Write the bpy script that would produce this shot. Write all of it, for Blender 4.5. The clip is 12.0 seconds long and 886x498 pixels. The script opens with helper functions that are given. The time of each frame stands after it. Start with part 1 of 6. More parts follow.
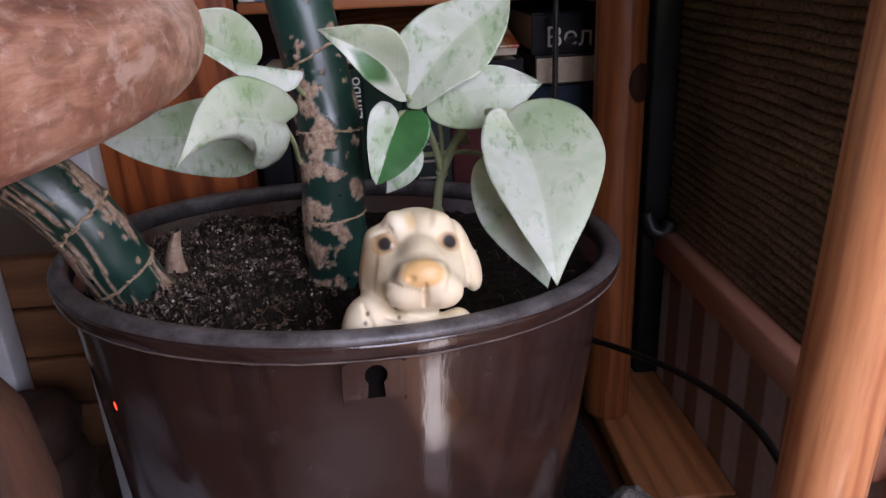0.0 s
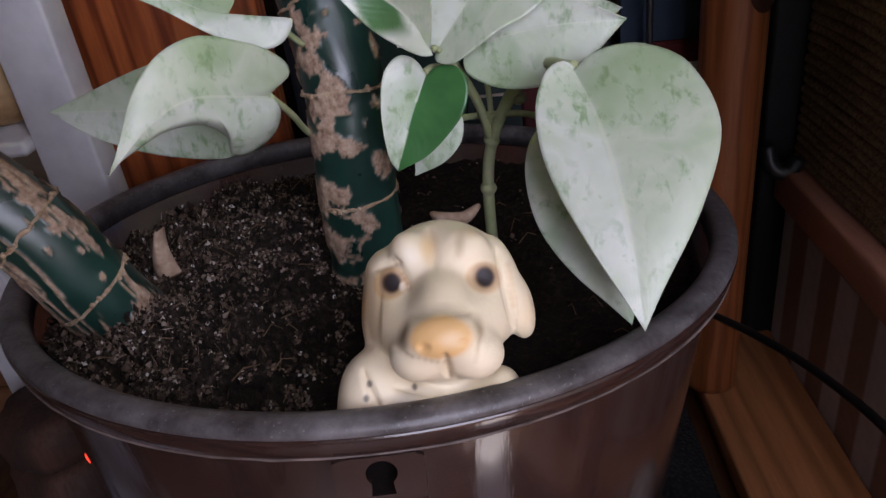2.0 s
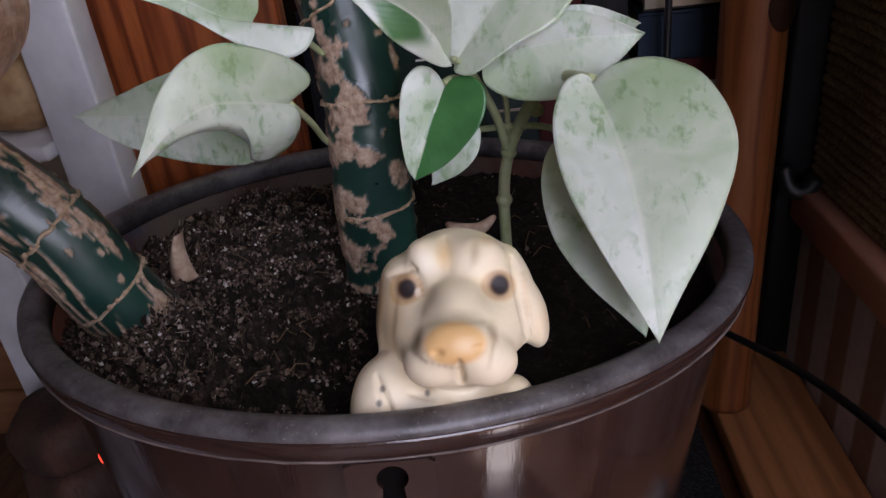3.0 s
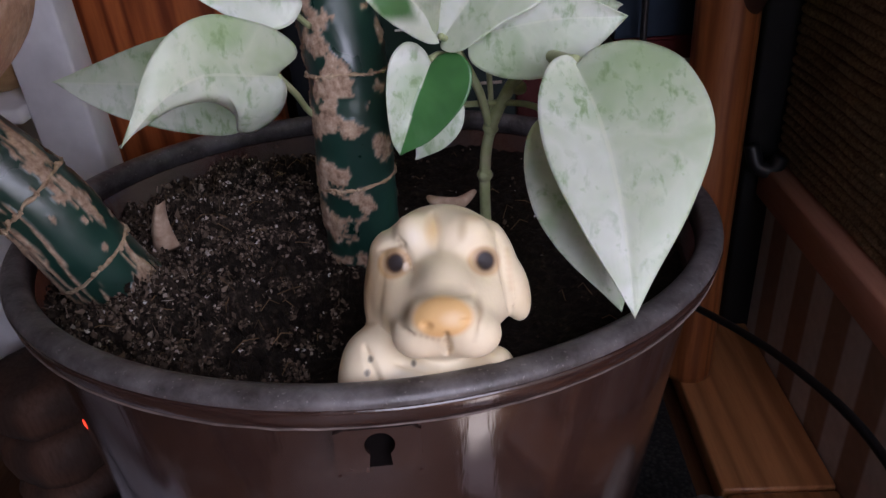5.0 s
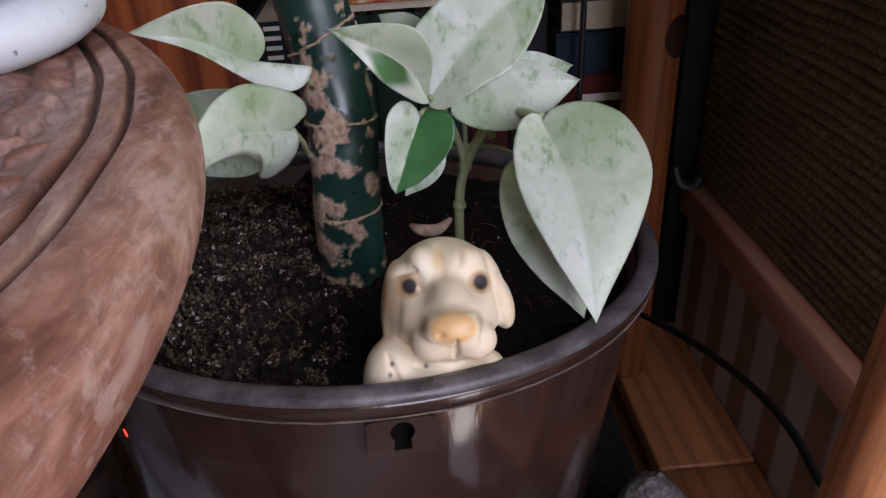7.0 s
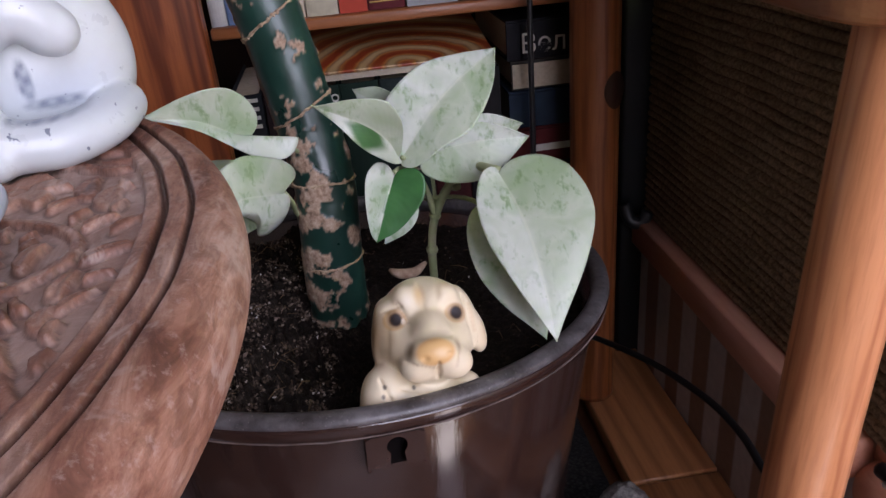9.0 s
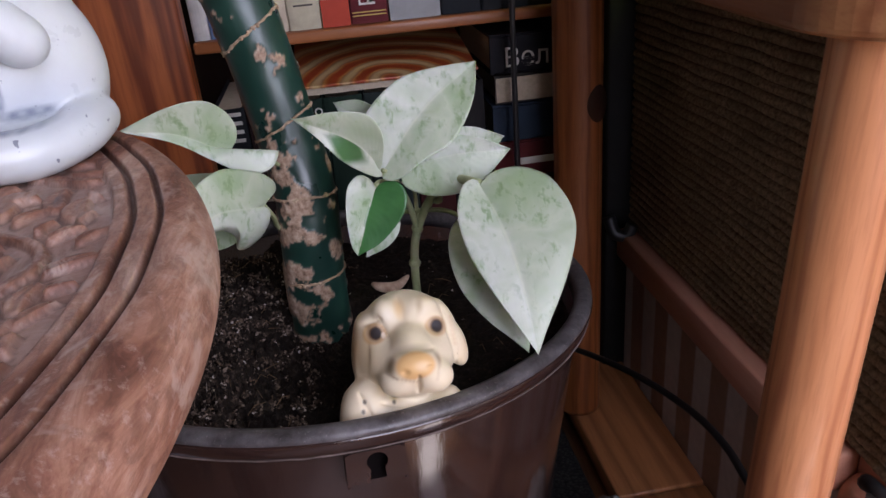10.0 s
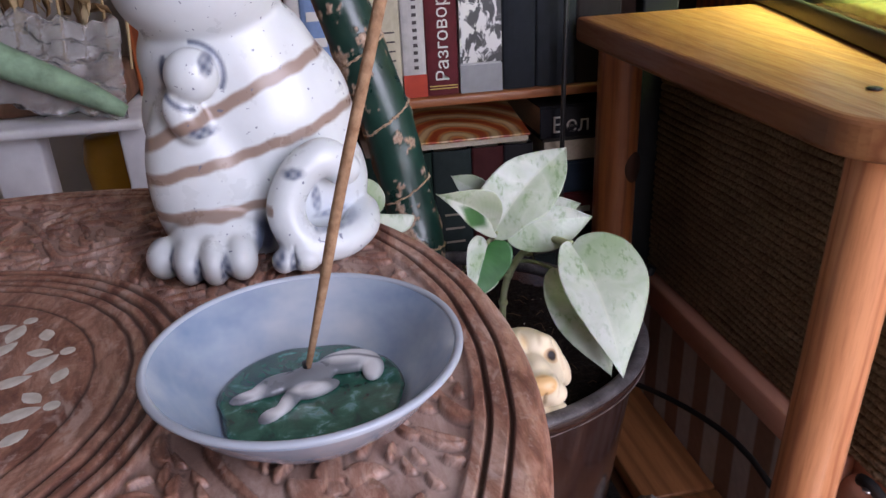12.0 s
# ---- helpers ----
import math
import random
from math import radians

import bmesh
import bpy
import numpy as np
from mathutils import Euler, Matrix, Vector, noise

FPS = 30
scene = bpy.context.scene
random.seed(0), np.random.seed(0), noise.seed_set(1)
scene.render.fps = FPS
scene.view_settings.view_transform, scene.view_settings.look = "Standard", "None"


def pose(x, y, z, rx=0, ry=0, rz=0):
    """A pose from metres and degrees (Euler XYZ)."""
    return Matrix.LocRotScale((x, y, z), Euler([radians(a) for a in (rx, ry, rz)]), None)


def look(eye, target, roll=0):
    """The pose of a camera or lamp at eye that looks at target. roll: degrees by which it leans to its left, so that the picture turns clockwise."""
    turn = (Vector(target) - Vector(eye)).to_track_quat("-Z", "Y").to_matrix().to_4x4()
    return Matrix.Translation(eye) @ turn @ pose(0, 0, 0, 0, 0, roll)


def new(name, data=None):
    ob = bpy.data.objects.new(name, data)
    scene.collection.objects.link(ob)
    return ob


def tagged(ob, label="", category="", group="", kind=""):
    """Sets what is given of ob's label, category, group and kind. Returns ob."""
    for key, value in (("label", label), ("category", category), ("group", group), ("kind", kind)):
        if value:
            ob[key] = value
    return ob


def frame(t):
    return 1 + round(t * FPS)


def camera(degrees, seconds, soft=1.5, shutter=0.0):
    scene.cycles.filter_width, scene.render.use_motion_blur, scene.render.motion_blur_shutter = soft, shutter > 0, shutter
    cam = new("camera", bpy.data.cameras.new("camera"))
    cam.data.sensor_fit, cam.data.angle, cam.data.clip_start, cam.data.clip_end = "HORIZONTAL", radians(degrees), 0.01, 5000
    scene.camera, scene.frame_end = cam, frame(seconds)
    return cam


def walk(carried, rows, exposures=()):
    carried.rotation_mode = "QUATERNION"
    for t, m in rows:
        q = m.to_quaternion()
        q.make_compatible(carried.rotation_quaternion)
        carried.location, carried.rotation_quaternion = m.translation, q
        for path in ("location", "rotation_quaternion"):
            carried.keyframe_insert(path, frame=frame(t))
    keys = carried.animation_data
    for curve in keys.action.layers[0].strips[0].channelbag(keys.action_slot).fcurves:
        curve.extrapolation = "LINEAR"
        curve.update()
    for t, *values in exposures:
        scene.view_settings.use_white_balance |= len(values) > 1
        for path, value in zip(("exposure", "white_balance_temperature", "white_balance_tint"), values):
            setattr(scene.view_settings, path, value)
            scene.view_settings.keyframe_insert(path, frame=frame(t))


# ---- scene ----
# camera and path
cam = camera(62.1, 12.0)
PATH = [
    (0, (0.0336, -0.4160, 0.4005), (0.0929, 0.5118, 0.0322), -2.83),
    (0.5, (0.0585, -0.3662, 0.3808), (0.0648, 0.5527, -0.0135), -7.73),
    (1, (0.0698, -0.3277, 0.3784), (0.0354, 0.5734, -0.0538), -10.04),
    (1.5, (0.0635, -0.3184, 0.3877), (0.0337, 0.5686, -0.0732), -8.41),
    (2, (0.0607, -0.3089, 0.4015), (-0.0179, 0.5617, -0.0840), -7.82),
    (2.5, (0.0610, -0.3157, 0.4047), (-0.0382, 0.5617, -0.0647), -7.82),
    (3, (0.0598, -0.3116, 0.3998), (-0.0345, 0.5694, -0.0639), -7.07),
    (3.5, (0.0604, -0.3175, 0.4023), (-0.0214, 0.5569, -0.0759), -6.22),
    (5.5, (0.0520, -0.3165, 0.4100), (0.0115, 0.5383, -0.1073), -4.46),
    (6, (0.0489, -0.3260, 0.4214), (0.0297, 0.5229, -0.1068), -3.71),
    (6.5, (0.0391, -0.3388, 0.4308), (0.0573, 0.5146, -0.0902), -2.78),
    (8.3, (0.0171, -0.4164, 0.4686), (0.1075, 0.4647, 0.0043), -5.44),
    (8.5, (0.0178, -0.4128, 0.4682), (0.1109, 0.4688, 0.0056), -5.55),
    (9, (0.0226, -0.4079, 0.4636), (0.1148, 0.4813, 0.0155), -5.36),
    (9.5, (0.0253, -0.4087, 0.4636), (0.1258, 0.4838, 0.0240), -5.29),
    (10, (0.0268, -0.4073, 0.4618), (0.1358, 0.4881, 0.0301), -5.16),
    (10.5, (0.0214, -0.4147, 0.4647), (0.1490, 0.4812, 0.0392), -4.78),
    (11, (0.0210, -0.4126, 0.4624), (0.1487, 0.4840, 0.0385), -4.57),
    (11.5, (-0.0024, -0.4372, 0.4857), (0.1581, 0.4497, 0.0524), -3.82),
    (12, (-0.0700, -0.4800, 0.5283), (0.0888, 0.4180, 0.1178), -2.87),
]
EXPOSURES = [(0.0, 2.25), (1.0, 2.0), (2.5, 1.95), (6.5, 1.95), (8.5, 2.05), (11.0, 2.05), (12.0, 2.2)]
walk(cam, [(t, look(eye, target, roll)) for t, eye, target, roll in PATH], EXPOSURES)

# world and light: an overcast day outside the window behind the camera
world = bpy.data.worlds.new("sky")
scene.world = world
world.use_nodes = True
wn = world.node_tree.nodes
sky = wn.new("ShaderNodeTexSky")
sky.sky_type = "NISHITA"
sky.sun_disc = False
sky.sun_elevation = radians(56)
sky.sun_rotation = radians(182)
world.node_tree.links.new(sky.outputs[0], wn["Background"].inputs[0])
wn["Background"].inputs[1].default_value = 0.05


def area_lamp(name, place, target, w, h, power, colour):
    data = bpy.data.lights.new(name, "AREA")
    data.shape, data.size, data.size_y, data.energy, data.color = "RECTANGLE", w, h, power, colour
    ob = new(name, data)
    ob.matrix_world = look(place, target)
    return ob


sun_data = bpy.data.lights.new("sun", "SUN")
sun_data.energy, sun_data.angle, sun_data.color = 5.0, radians(0.6), (1, 0.93, 0.90)
new("sun", sun_data).matrix_world = look((-0.03, -1.0, 1.54), (0, 0, 0))
area_lamp("window_daylight", (0.52, -1.16, 0.80), (0.16, -0.02, 0.30), 0.78, 1.15, 4.35, (0.84, 0.80, 1.01))
area_lamp("aquarium_lamp", (0.44, 0.06, 0.765), (0.44, 0.06, 0.4), 0.16, 0.34, 0.85, (0.82, 1.0, 0.36)).data.spread = radians(60)



# materials
class Shade:
    """A node material with a few short cuts."""

    def __init__(self, name, colour=(0.5, 0.5, 0.5), rough=0.6, metal=0.0, spec=0.5, coat=0.0):
        self.m = bpy.data.materials.new(name)
        self.m.use_nodes = True
        self.n, self.l = self.m.node_tree.nodes, self.m.node_tree.links
        self.b = self.n["Principled BSDF"]
        self.b.inputs["Base Color"].default_value = (*colour, 1)
        self.b.inputs["Roughness"].default_value = rough
        self.b.inputs["Metallic"].default_value = metal
        self.b.inputs["Specular IOR Level"].default_value = spec
        self.b.inputs["Coat Weight"].default_value = coat
        self.b.inputs["Coat Roughness"].default_value = 0.12

    def coord(self, scale=(1, 1, 1), turn=(0, 0, 0), kind="Object"):
        c, m = self.n.new("ShaderNodeTexCoord"), self.n.new("ShaderNodeMapping")
        m.inputs["Scale"].default_value, m.inputs["Rotation"].default_value = scale, [radians(a) for a in turn]
        self.l.new(c.outputs[kind], m.inputs[0])
        return m.outputs[0]

    def noise(self, scale, detail=4, rough=0.55, coord=None, warp=0.0):
        t = self.n.new("ShaderNodeTexNoise")
        t.inputs["Scale"].default_value, t.inputs["Detail"].default_value, t.inputs["Roughness"].default_value = scale, detail, rough
        t.inputs["Distortion"].default_value = warp
        self.l.new(coord or self.coord(), t.inputs["Vector"])
        return t.outputs["Fac"]

    def ramp(self, fac, stops):
        r = self.n.new("ShaderNodeValToRGB")
        el = r.color_ramp.elements
        while len(el) < len(stops):
            el.new(0.5)
        for e, (p, c) in zip(el, stops):
            e.position, e.color = p, (*c, 1) if len(c) == 3 else c
        self.l.new(fac, r.inputs[0])
        return r.outputs[0]

    def mask(self, fac, lo, hi):
        return self.ramp(fac, [(lo, (0, 0, 0)), (hi, (1, 1, 1))])

    def mix(self, fac, a, b, how="MIX"):
        m = self.n.new("ShaderNodeMix")
        m.data_type, m.blend_type = "RGBA", how
        for sock, v in ((m.inputs["Factor"], fac), (m.inputs[6], a), (m.inputs[7], b)):
            if isinstance(v, (int, float)):
                sock.default_value = v
            elif isinstance(v, tuple):
                sock.default_value = (*v, 1)
            else:
                self.l.new(v, sock)
        return m.outputs[2]

    def maths(self, op, a, b=0.0):
        m = self.n.new("ShaderNodeMath")
        m.operation = op
        for sock, v in zip(m.inputs, (a, b)):
            if isinstance(v, (int, float)):
                sock.default_value = v
            else:
                self.l.new(v, sock)
        return m.outputs[0]

    def attr(self, name):
        a = self.n.new("ShaderNodeAttribute")
        a.attribute_name = name
        return a.outputs

    def random(self):
        return self.n.new("ShaderNodeObjectInfo").outputs["Random"]

    def island(self):
        return self.n.new("ShaderNodeNewGeometry").outputs["Random Per Island"]

    def colour(self, sock):
        self.l.new(sock, self.b.inputs["Base Color"])
        return self

    def rough(self, sock):
        self.l.new(sock, self.b.inputs["Roughness"])
        return self

    def bump(self, sock, strength=0.3, distance=0.001):
        b = self.n.new("ShaderNodeBump")
        b.inputs["Strength"].default_value, b.inputs["Distance"].default_value = strength, distance
        self.l.new(sock, b.inputs["Height"])
        self.l.new(b.outputs[0], self.b.inputs["Normal"])
        return self


def wood(name, dark, light, axis="z", scale=9.0, rough=0.42, coat=0.15, rings=22.0, turn=(0, 0, 0), contrast=0.75, offset=(0.031, 0.047, 0.02)):
    """Softwood: long grain along one axis, with growth arcs and fine fibres."""
    s = Shade(name, light, rough, coat=coat)
    thin = {"x": (0.07, 1, 1), "y": (1, 0.07, 1), "z": (1, 1, 0.07)}[axis]
    c = s.coord(thin, turn)
    s.n["Mapping"].inputs["Location"].default_value = offset
    wave = s.n.new("ShaderNodeTexWave")
    wave.wave_type, wave.rings_direction = "RINGS", axis.upper()
    wave.inputs["Scale"].default_value, wave.inputs["Distortion"].default_value = rings, 5.0
    wave.inputs["Detail"].default_value, wave.inputs["Detail Scale"].default_value = 2.0, 3.0
    s.l.new(c, wave.inputs["Vector"])
    fibre = s.noise(420, 4, 0.6, c)
    broad = s.noise(scale, 3, 0.5, c, 0.6)
    grain = s.mix(s.maths("MULTIPLY", s.maths("POWER", wave.outputs["Fac"], 1.8), contrast), light, dark)
    grain = s.mix(s.maths("MULTIPLY", s.mask(fibre, 0.45, 0.7), 0.35), grain, dark)
    s.colour(s.mix(s.mask(broad, 0.35, 0.75), grain, s.mix(0.55, grain, dark)))
    s.rough(s.ramp(fibre, [(0.3, (rough - 0.08,) * 3), (0.7, (rough + 0.14,) * 3)]))
    return s.bump(fibre, 0.12, 0.0006).m


PINE = wood("orange_pine", (0.34, 0.105, 0.032), (0.64, 0.29, 0.12), rings=40)
# Light and shade put into the colour: paler front post, darker back post.
PINE_LIT = wood("lit_varnished_pine", (0.34, 0.095, 0.030), (0.70, 0.315, 0.140), coat=0.3, rings=40, contrast=0.62)
PINE_SHADED = wood("shaded_orange_pine", (0.15, 0.038, 0.010), (0.36, 0.118, 0.036), rings=40)
PINE_TOP = wood("pine_board", (0.18, 0.058, 0.020), (0.36, 0.168, 0.068), axis="y", rings=16)
RED_PINE = wood("red_stained_pine", (0.15, 0.030, 0.009), (0.47, 0.130, 0.038), rings=30, rough=0.4, contrast=0.95)
FLOOR_WOOD = wood("worn_floorboard", (0.075, 0.030, 0.012), (0.18, 0.080, 0.034), axis="y", rings=12, rough=0.45)
SHELF_WOOD = wood("shelf_wood", (0.20, 0.06, 0.018), (0.38, 0.14, 0.05), axis="x", rings=14)
PINK_WOOD = wood("pale_pink_painted_wood", (0.46, 0.205, 0.135), (0.60, 0.295, 0.198), axis="y", rings=8, rough=0.6, coat=0)
BROWN_BOX = wood("brown_crate_wood", (0.11, 0.045, 0.018), (0.26, 0.115, 0.045), axis="x", rings=10, rough=0.6, coat=0)


PLANK_WOOD = wood("orange_plank", (0.26, 0.095, 0.035), (0.50, 0.215, 0.085), axis="y", rings=18, rough=0.4)


def carved_wood():
    s = Shade("carved_rosewood", (0.2, 0.1, 0.06), 0.5, coat=0.06)
    c = s.coord((1, 0.35, 1), (0, 0, 28))
    fibre, blot, dust, worn = s.noise(230, 5, 0.65, c, 0.8), s.noise(52, 6, 0.7, c, 1.2), s.noise(300, 5, 0.7), s.noise(75, 4, 0.7, s.coord((1, 0.6, 1), (0, 0, -35)), 0.6)
    base = s.ramp(blot, [(0.36, (0.115, 0.044, 0.028)), (0.46, (0.26, 0.115, 0.073)), (0.55, (0.38, 0.205, 0.140)), (0.66, (0.52, 0.35, 0.275))])
    base = s.mix(s.maths("MULTIPLY", s.mask(fibre, 0.46, 0.62), 0.5), base, (0.12, 0.050, 0.032))
    base = s.mix(s.maths("MULTIPLY", s.mask(worn, 0.57, 0.64), 0.55), base, (0.50, 0.375, 0.315))
    base = s.mix(s.maths("MULTIPLY", s.mask(dust, 0.56, 0.68), 0.35), base, (0.56, 0.43, 0.37))
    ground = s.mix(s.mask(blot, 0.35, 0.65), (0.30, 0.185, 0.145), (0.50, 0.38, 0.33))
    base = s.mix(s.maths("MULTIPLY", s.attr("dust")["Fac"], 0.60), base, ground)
    # Shade in the grooves and round the motifs is put into the colour.
    s.colour(s.mix(s.attr("cut_shade")["Fac"], base, (0.035, 0.014, 0.009)))
    s.rough(s.ramp(dust, [(0.3, (0.38,) * 3), (0.7, (0.66,) * 3)]))
    return s.bump(s.mix(0.5, fibre, dust), 0.45, 0.0009).m


CARVED = carved_wood()
DARK_TURNED = wood("dark_turned_wood", (0.018, 0.007, 0.004), (0.075, 0.029, 0.014), rings=10, rough=0.75, coat=0)


def pot_plastic():
    s = Shade("brown_plastic", (0.04, 0.019, 0.014), 0.15, spec=0.85)
    dust, scratch = s.noise(48, 6, 0.7), s.noise(300, 3, 0.6, s.coord((1, 1, 0.12)))
    s.colour(s.mix(s.maths("MULTIPLY", s.mask(dust, 0.5, 0.8), 0.35), (0.029, 0.0150, 0.0124), (0.095, 0.068, 0.060)))
    s.rough(s.ramp(dust, [(0.35, (0.09,) * 3), (0.75, (0.22,) * 3)]))
    return s.bump(s.mix(0.25, s.noise(30, 3, 0.5), scratch), 0.12, 0.003).m


def rim_plastic():
    s = Shade("dusty_rim_plastic", (0.06, 0.04, 0.035), 0.45)
    dust, fine = s.noise(60, 6, 0.7), s.noise(420, 4, 0.7)
    shade = s.mix(s.mask(dust, 0.35, 0.7), (0.030, 0.025, 0.025), (0.150, 0.140, 0.142))
    s.rough(s.ramp(fine, [(0.3, (0.28,) * 3), (0.7, (0.5,) * 3)]))
    grit = s.mask(s.noise(620, 3, 0.6), 0.64, 0.70)
    s.colour(s.mix(s.maths("MULTIPLY", grit, 0.55), shade, (0.26, 0.24, 0.23)))
    return s.bump(fine, 0.2, 0.0005).m


POT, RIM = pot_plastic(), rim_plastic()


def soil():
    s = Shade("dark_potting_soil", (0.02, 0.013, 0.009), 0.95, spec=0.2)
    a, b = s.noise(260, 5, 0.7), s.noise(60, 4, 0.6)
    col = s.ramp(a, [(0.3, (0.006, 0.004, 0.003)), (0.55, (0.026, 0.018, 0.013)), (0.72, (0.10, 0.07, 0.05))])
    earth = s.ramp(a, [(0.3, (0.006, 0.004, 0.003)), (0.50, (0.026, 0.018, 0.013)), (0.68, (0.12, 0.09, 0.07))])
    dry = s.mix(s.mask(b, 0.35, 0.6), earth, s.mix(0.5, earth, col))
    s.colour(s.mix(s.attr("dry")["Fac"], s.mix(0.6, col, (0.006, 0.004, 0.003)), dry))
    return s.bump(s.mix(0.5, a, s.noise(110, 4, 0.7)), 1.0, 0.005).m


def crumbs():
    s = Shade("soil_crumbs", (0.05, 0.03, 0.02), 0.92, spec=0.2)
    s.colour(s.ramp(s.island(), [(0.0, (0.010, 0.007, 0.005)), (0.45, (0.052, 0.036, 0.026)), (0.76, (0.125, 0.090, 0.066)), (0.93, (0.23, 0.178, 0.143)), (0.985, (0.42, 0.37, 0.33)), (1.0, (0.70, 0.68, 0.67))]))
    return s.bump(s.noise(500, 3, 0.6), 0.6, 0.001).m


SOIL, CRUMBS = soil(), crumbs()


def leaf_skin(name, green_half):
    """Variegated leaf: pale cream-green with flecks of darker green, and a pale midrib. The colour attribute blade holds u, v and a half mask."""
    s = Shade(name, (0.5, 0.56, 0.42), 0.33, spec=0.5)
    blade = s.attr("blade")
    sep = s.n.new("ShaderNodeSeparateColor")
    s.l.new(blade["Color"], sep.inputs[0])
    u, v, half = sep.outputs
    long = s.coord((1, 1, 1))
    fleck, cloud, fine = s.noise(210, 4, 0.6, s.coord((1, 0.6, 0.6), (0, 0, 25)), 0.3), s.noise(38, 3, 0.5, long, 0.4), s.noise(520, 3, 0.6)
    pale = s.ramp(cloud, [(0.28, (0.40, 0.47, 0.35)), (0.48, (0.52, 0.565, 0.49)), (0.68, (0.34, 0.43, 0.29))])
    side = s.mix(s.mask(v, 0.45, 0.55), (1, 1, 1), (0.86, 0.90, 0.80))
    pale = s.mix(1.0, pale, side, "MULTIPLY")
    spots = s.maths("MULTIPLY", s.mask(fleck, 0.52, 0.67), s.mask(cloud, 0.40, 0.56))
    col = s.mix(s.maths("MULTIPLY", spots, 0.85), pale, (0.17, 0.27, 0.12))
    col = s.mix(s.maths("MULTIPLY", s.mask(s.noise(300, 2, 0.5), 0.68, 0.74), 0.35), col, (0.22, 0.33, 0.16))
    if green_half:
        col = s.mix(half, col, s.ramp(cloud, [(0.3, (0.018, 0.085, 0.020)), (0.7, (0.05, 0.17, 0.045))]))
    rib = s.maths("LESS_THAN", s.maths("ABSOLUTE", s.maths("SUBTRACT", v, 0.5)), 0.012)
    s.colour(s.mix(s.maths("MULTIPLY", rib, 0.28), col, (0.60, 0.63, 0.50)))
    s.b.inputs["Subsurface Weight"].default_value = 0.12
    s.b.inputs["Subsurface Radius"].default_value = (0.002, 0.003, 0.001)
    veins = s.n.new("ShaderNodeTexWave")
    veins.inputs["Scale"].default_value, veins.inputs["Distortion"].default_value = 3.2, 2.0
    mixv = s.n.new("ShaderNodeCombineXYZ")
    s.l.new(s.maths("SUBTRACT", s.maths("MULTIPLY", u, 1.3), s.maths("ABSOLUTE", s.maths("SUBTRACT", v, 0.5))), mixv.inputs[0])
    s.l.new(mixv.outputs[0], veins.inputs["Vector"])
    return s.bump(s.mix(0.35, fine, veins.outputs["Fac"]), 0.13, 0.0005).m


LEAF, LEAF_HALF = leaf_skin("variegated_leaf", False), leaf_skin("half_green_leaf", True)


def cane_skin():
    s = Shade("green_cane_with_cork", (0.008, 0.04, 0.022), 0.22, spec=0.7)
    cork = s.attr("cork")["Fac"]
    fine, tone = s.noise(300, 5, 0.65), s.noise(35, 3, 0.5)
    green = s.ramp(tone, [(0.3, (0.008, 0.030, 0.023)), (0.7, (0.016, 0.056, 0.040))])
    tan = s.ramp(fine, [(0.3, (0.17, 0.105, 0.065)), (0.5, (0.37, 0.25, 0.17)), (0.72, (0.56, 0.44, 0.33))])
    s.colour(s.mix(cork, green, tan))
    s.rough(s.mix(cork, s.ramp(tone, [(0.3, (0.24, 0.24, 0.24)), (0.7, (0.40, 0.40, 0.40))]), (0.85, 0.85, 0.85)))
    return s.bump(s.mix(cork, s.noise(120, 2, 0.4), fine), 0.35, 0.0008).m


CANE = cane_skin()
SCAR = Shade("pale_leaf_scar", (0.42, 0.30, 0.19), 0.85)
SCAR = SCAR.colour(SCAR.ramp(SCAR.noise(300, 4), [(0.3, (0.24, 0.15, 0.085)), (0.7, (0.52, 0.40, 0.27))])).bump(SCAR.noise(400), 0.4).m
STALK = Shade("pale_green_stalk", (0.2, 0.26, 0.1), 0.42)
STALK = STALK.colour(STALK.ramp(STALK.noise(60, 4, 0.6), [(0.3, (0.22, 0.27, 0.12)), (0.55, (0.36, 0.40, 0.22)), (0.75, (0.42, 0.38, 0.26))])).m
DRY = Shade("dry_papery_sheath", (0.42, 0.29, 0.2), 0.8)
DRY = DRY.colour(DRY.ramp(DRY.noise(160, 4, 0.6), [(0.3, (0.28, 0.17, 0.11)), (0.7, (0.56, 0.42, 0.31))])).m


def painted(name, rough, coat=0.0, grit=0.15, speck=(0.2, 0.15, 0.1), amount=0.0):
    """A figure's skin: its painted colours come from the attribute paint."""
    s = Shade(name, (0.8, 0.8, 0.8), rough, coat=coat)
    fine, blot = s.noise(420, 4, 0.6), s.noise(70, 4, 0.6)
    col = s.mix(0.22, s.attr("paint")["Color"], s.ramp(blot, [(0.3, (0.70, 0.66, 0.60)), (0.7, (1, 1, 1))]), "MULTIPLY")
    if amount:
        col = s.mix(s.maths("MULTIPLY", s.mask(s.noise(330, 2, 0.5), 0.7, 0.73), amount), col, speck)
    s.colour(col)
    s.rough(s.ramp(blot, [(0.3, (rough - 0.06,) * 3), (0.7, (rough + 0.1,) * 3)]))
    return s.bump(fine, grit, 0.0005).m


DOG_SKIN = painted("painted_resin", 0.5, grit=0.3)
CAT_SKIN = painted("white_glazed_ceramic", 0.3, coat=0.35, grit=0.1, speck=(0.12, 0.14, 0.2), amount=0.8)
LIZARD_SKIN = painted("grey_white_glaze", 0.3, coat=0.4, grit=0.1)


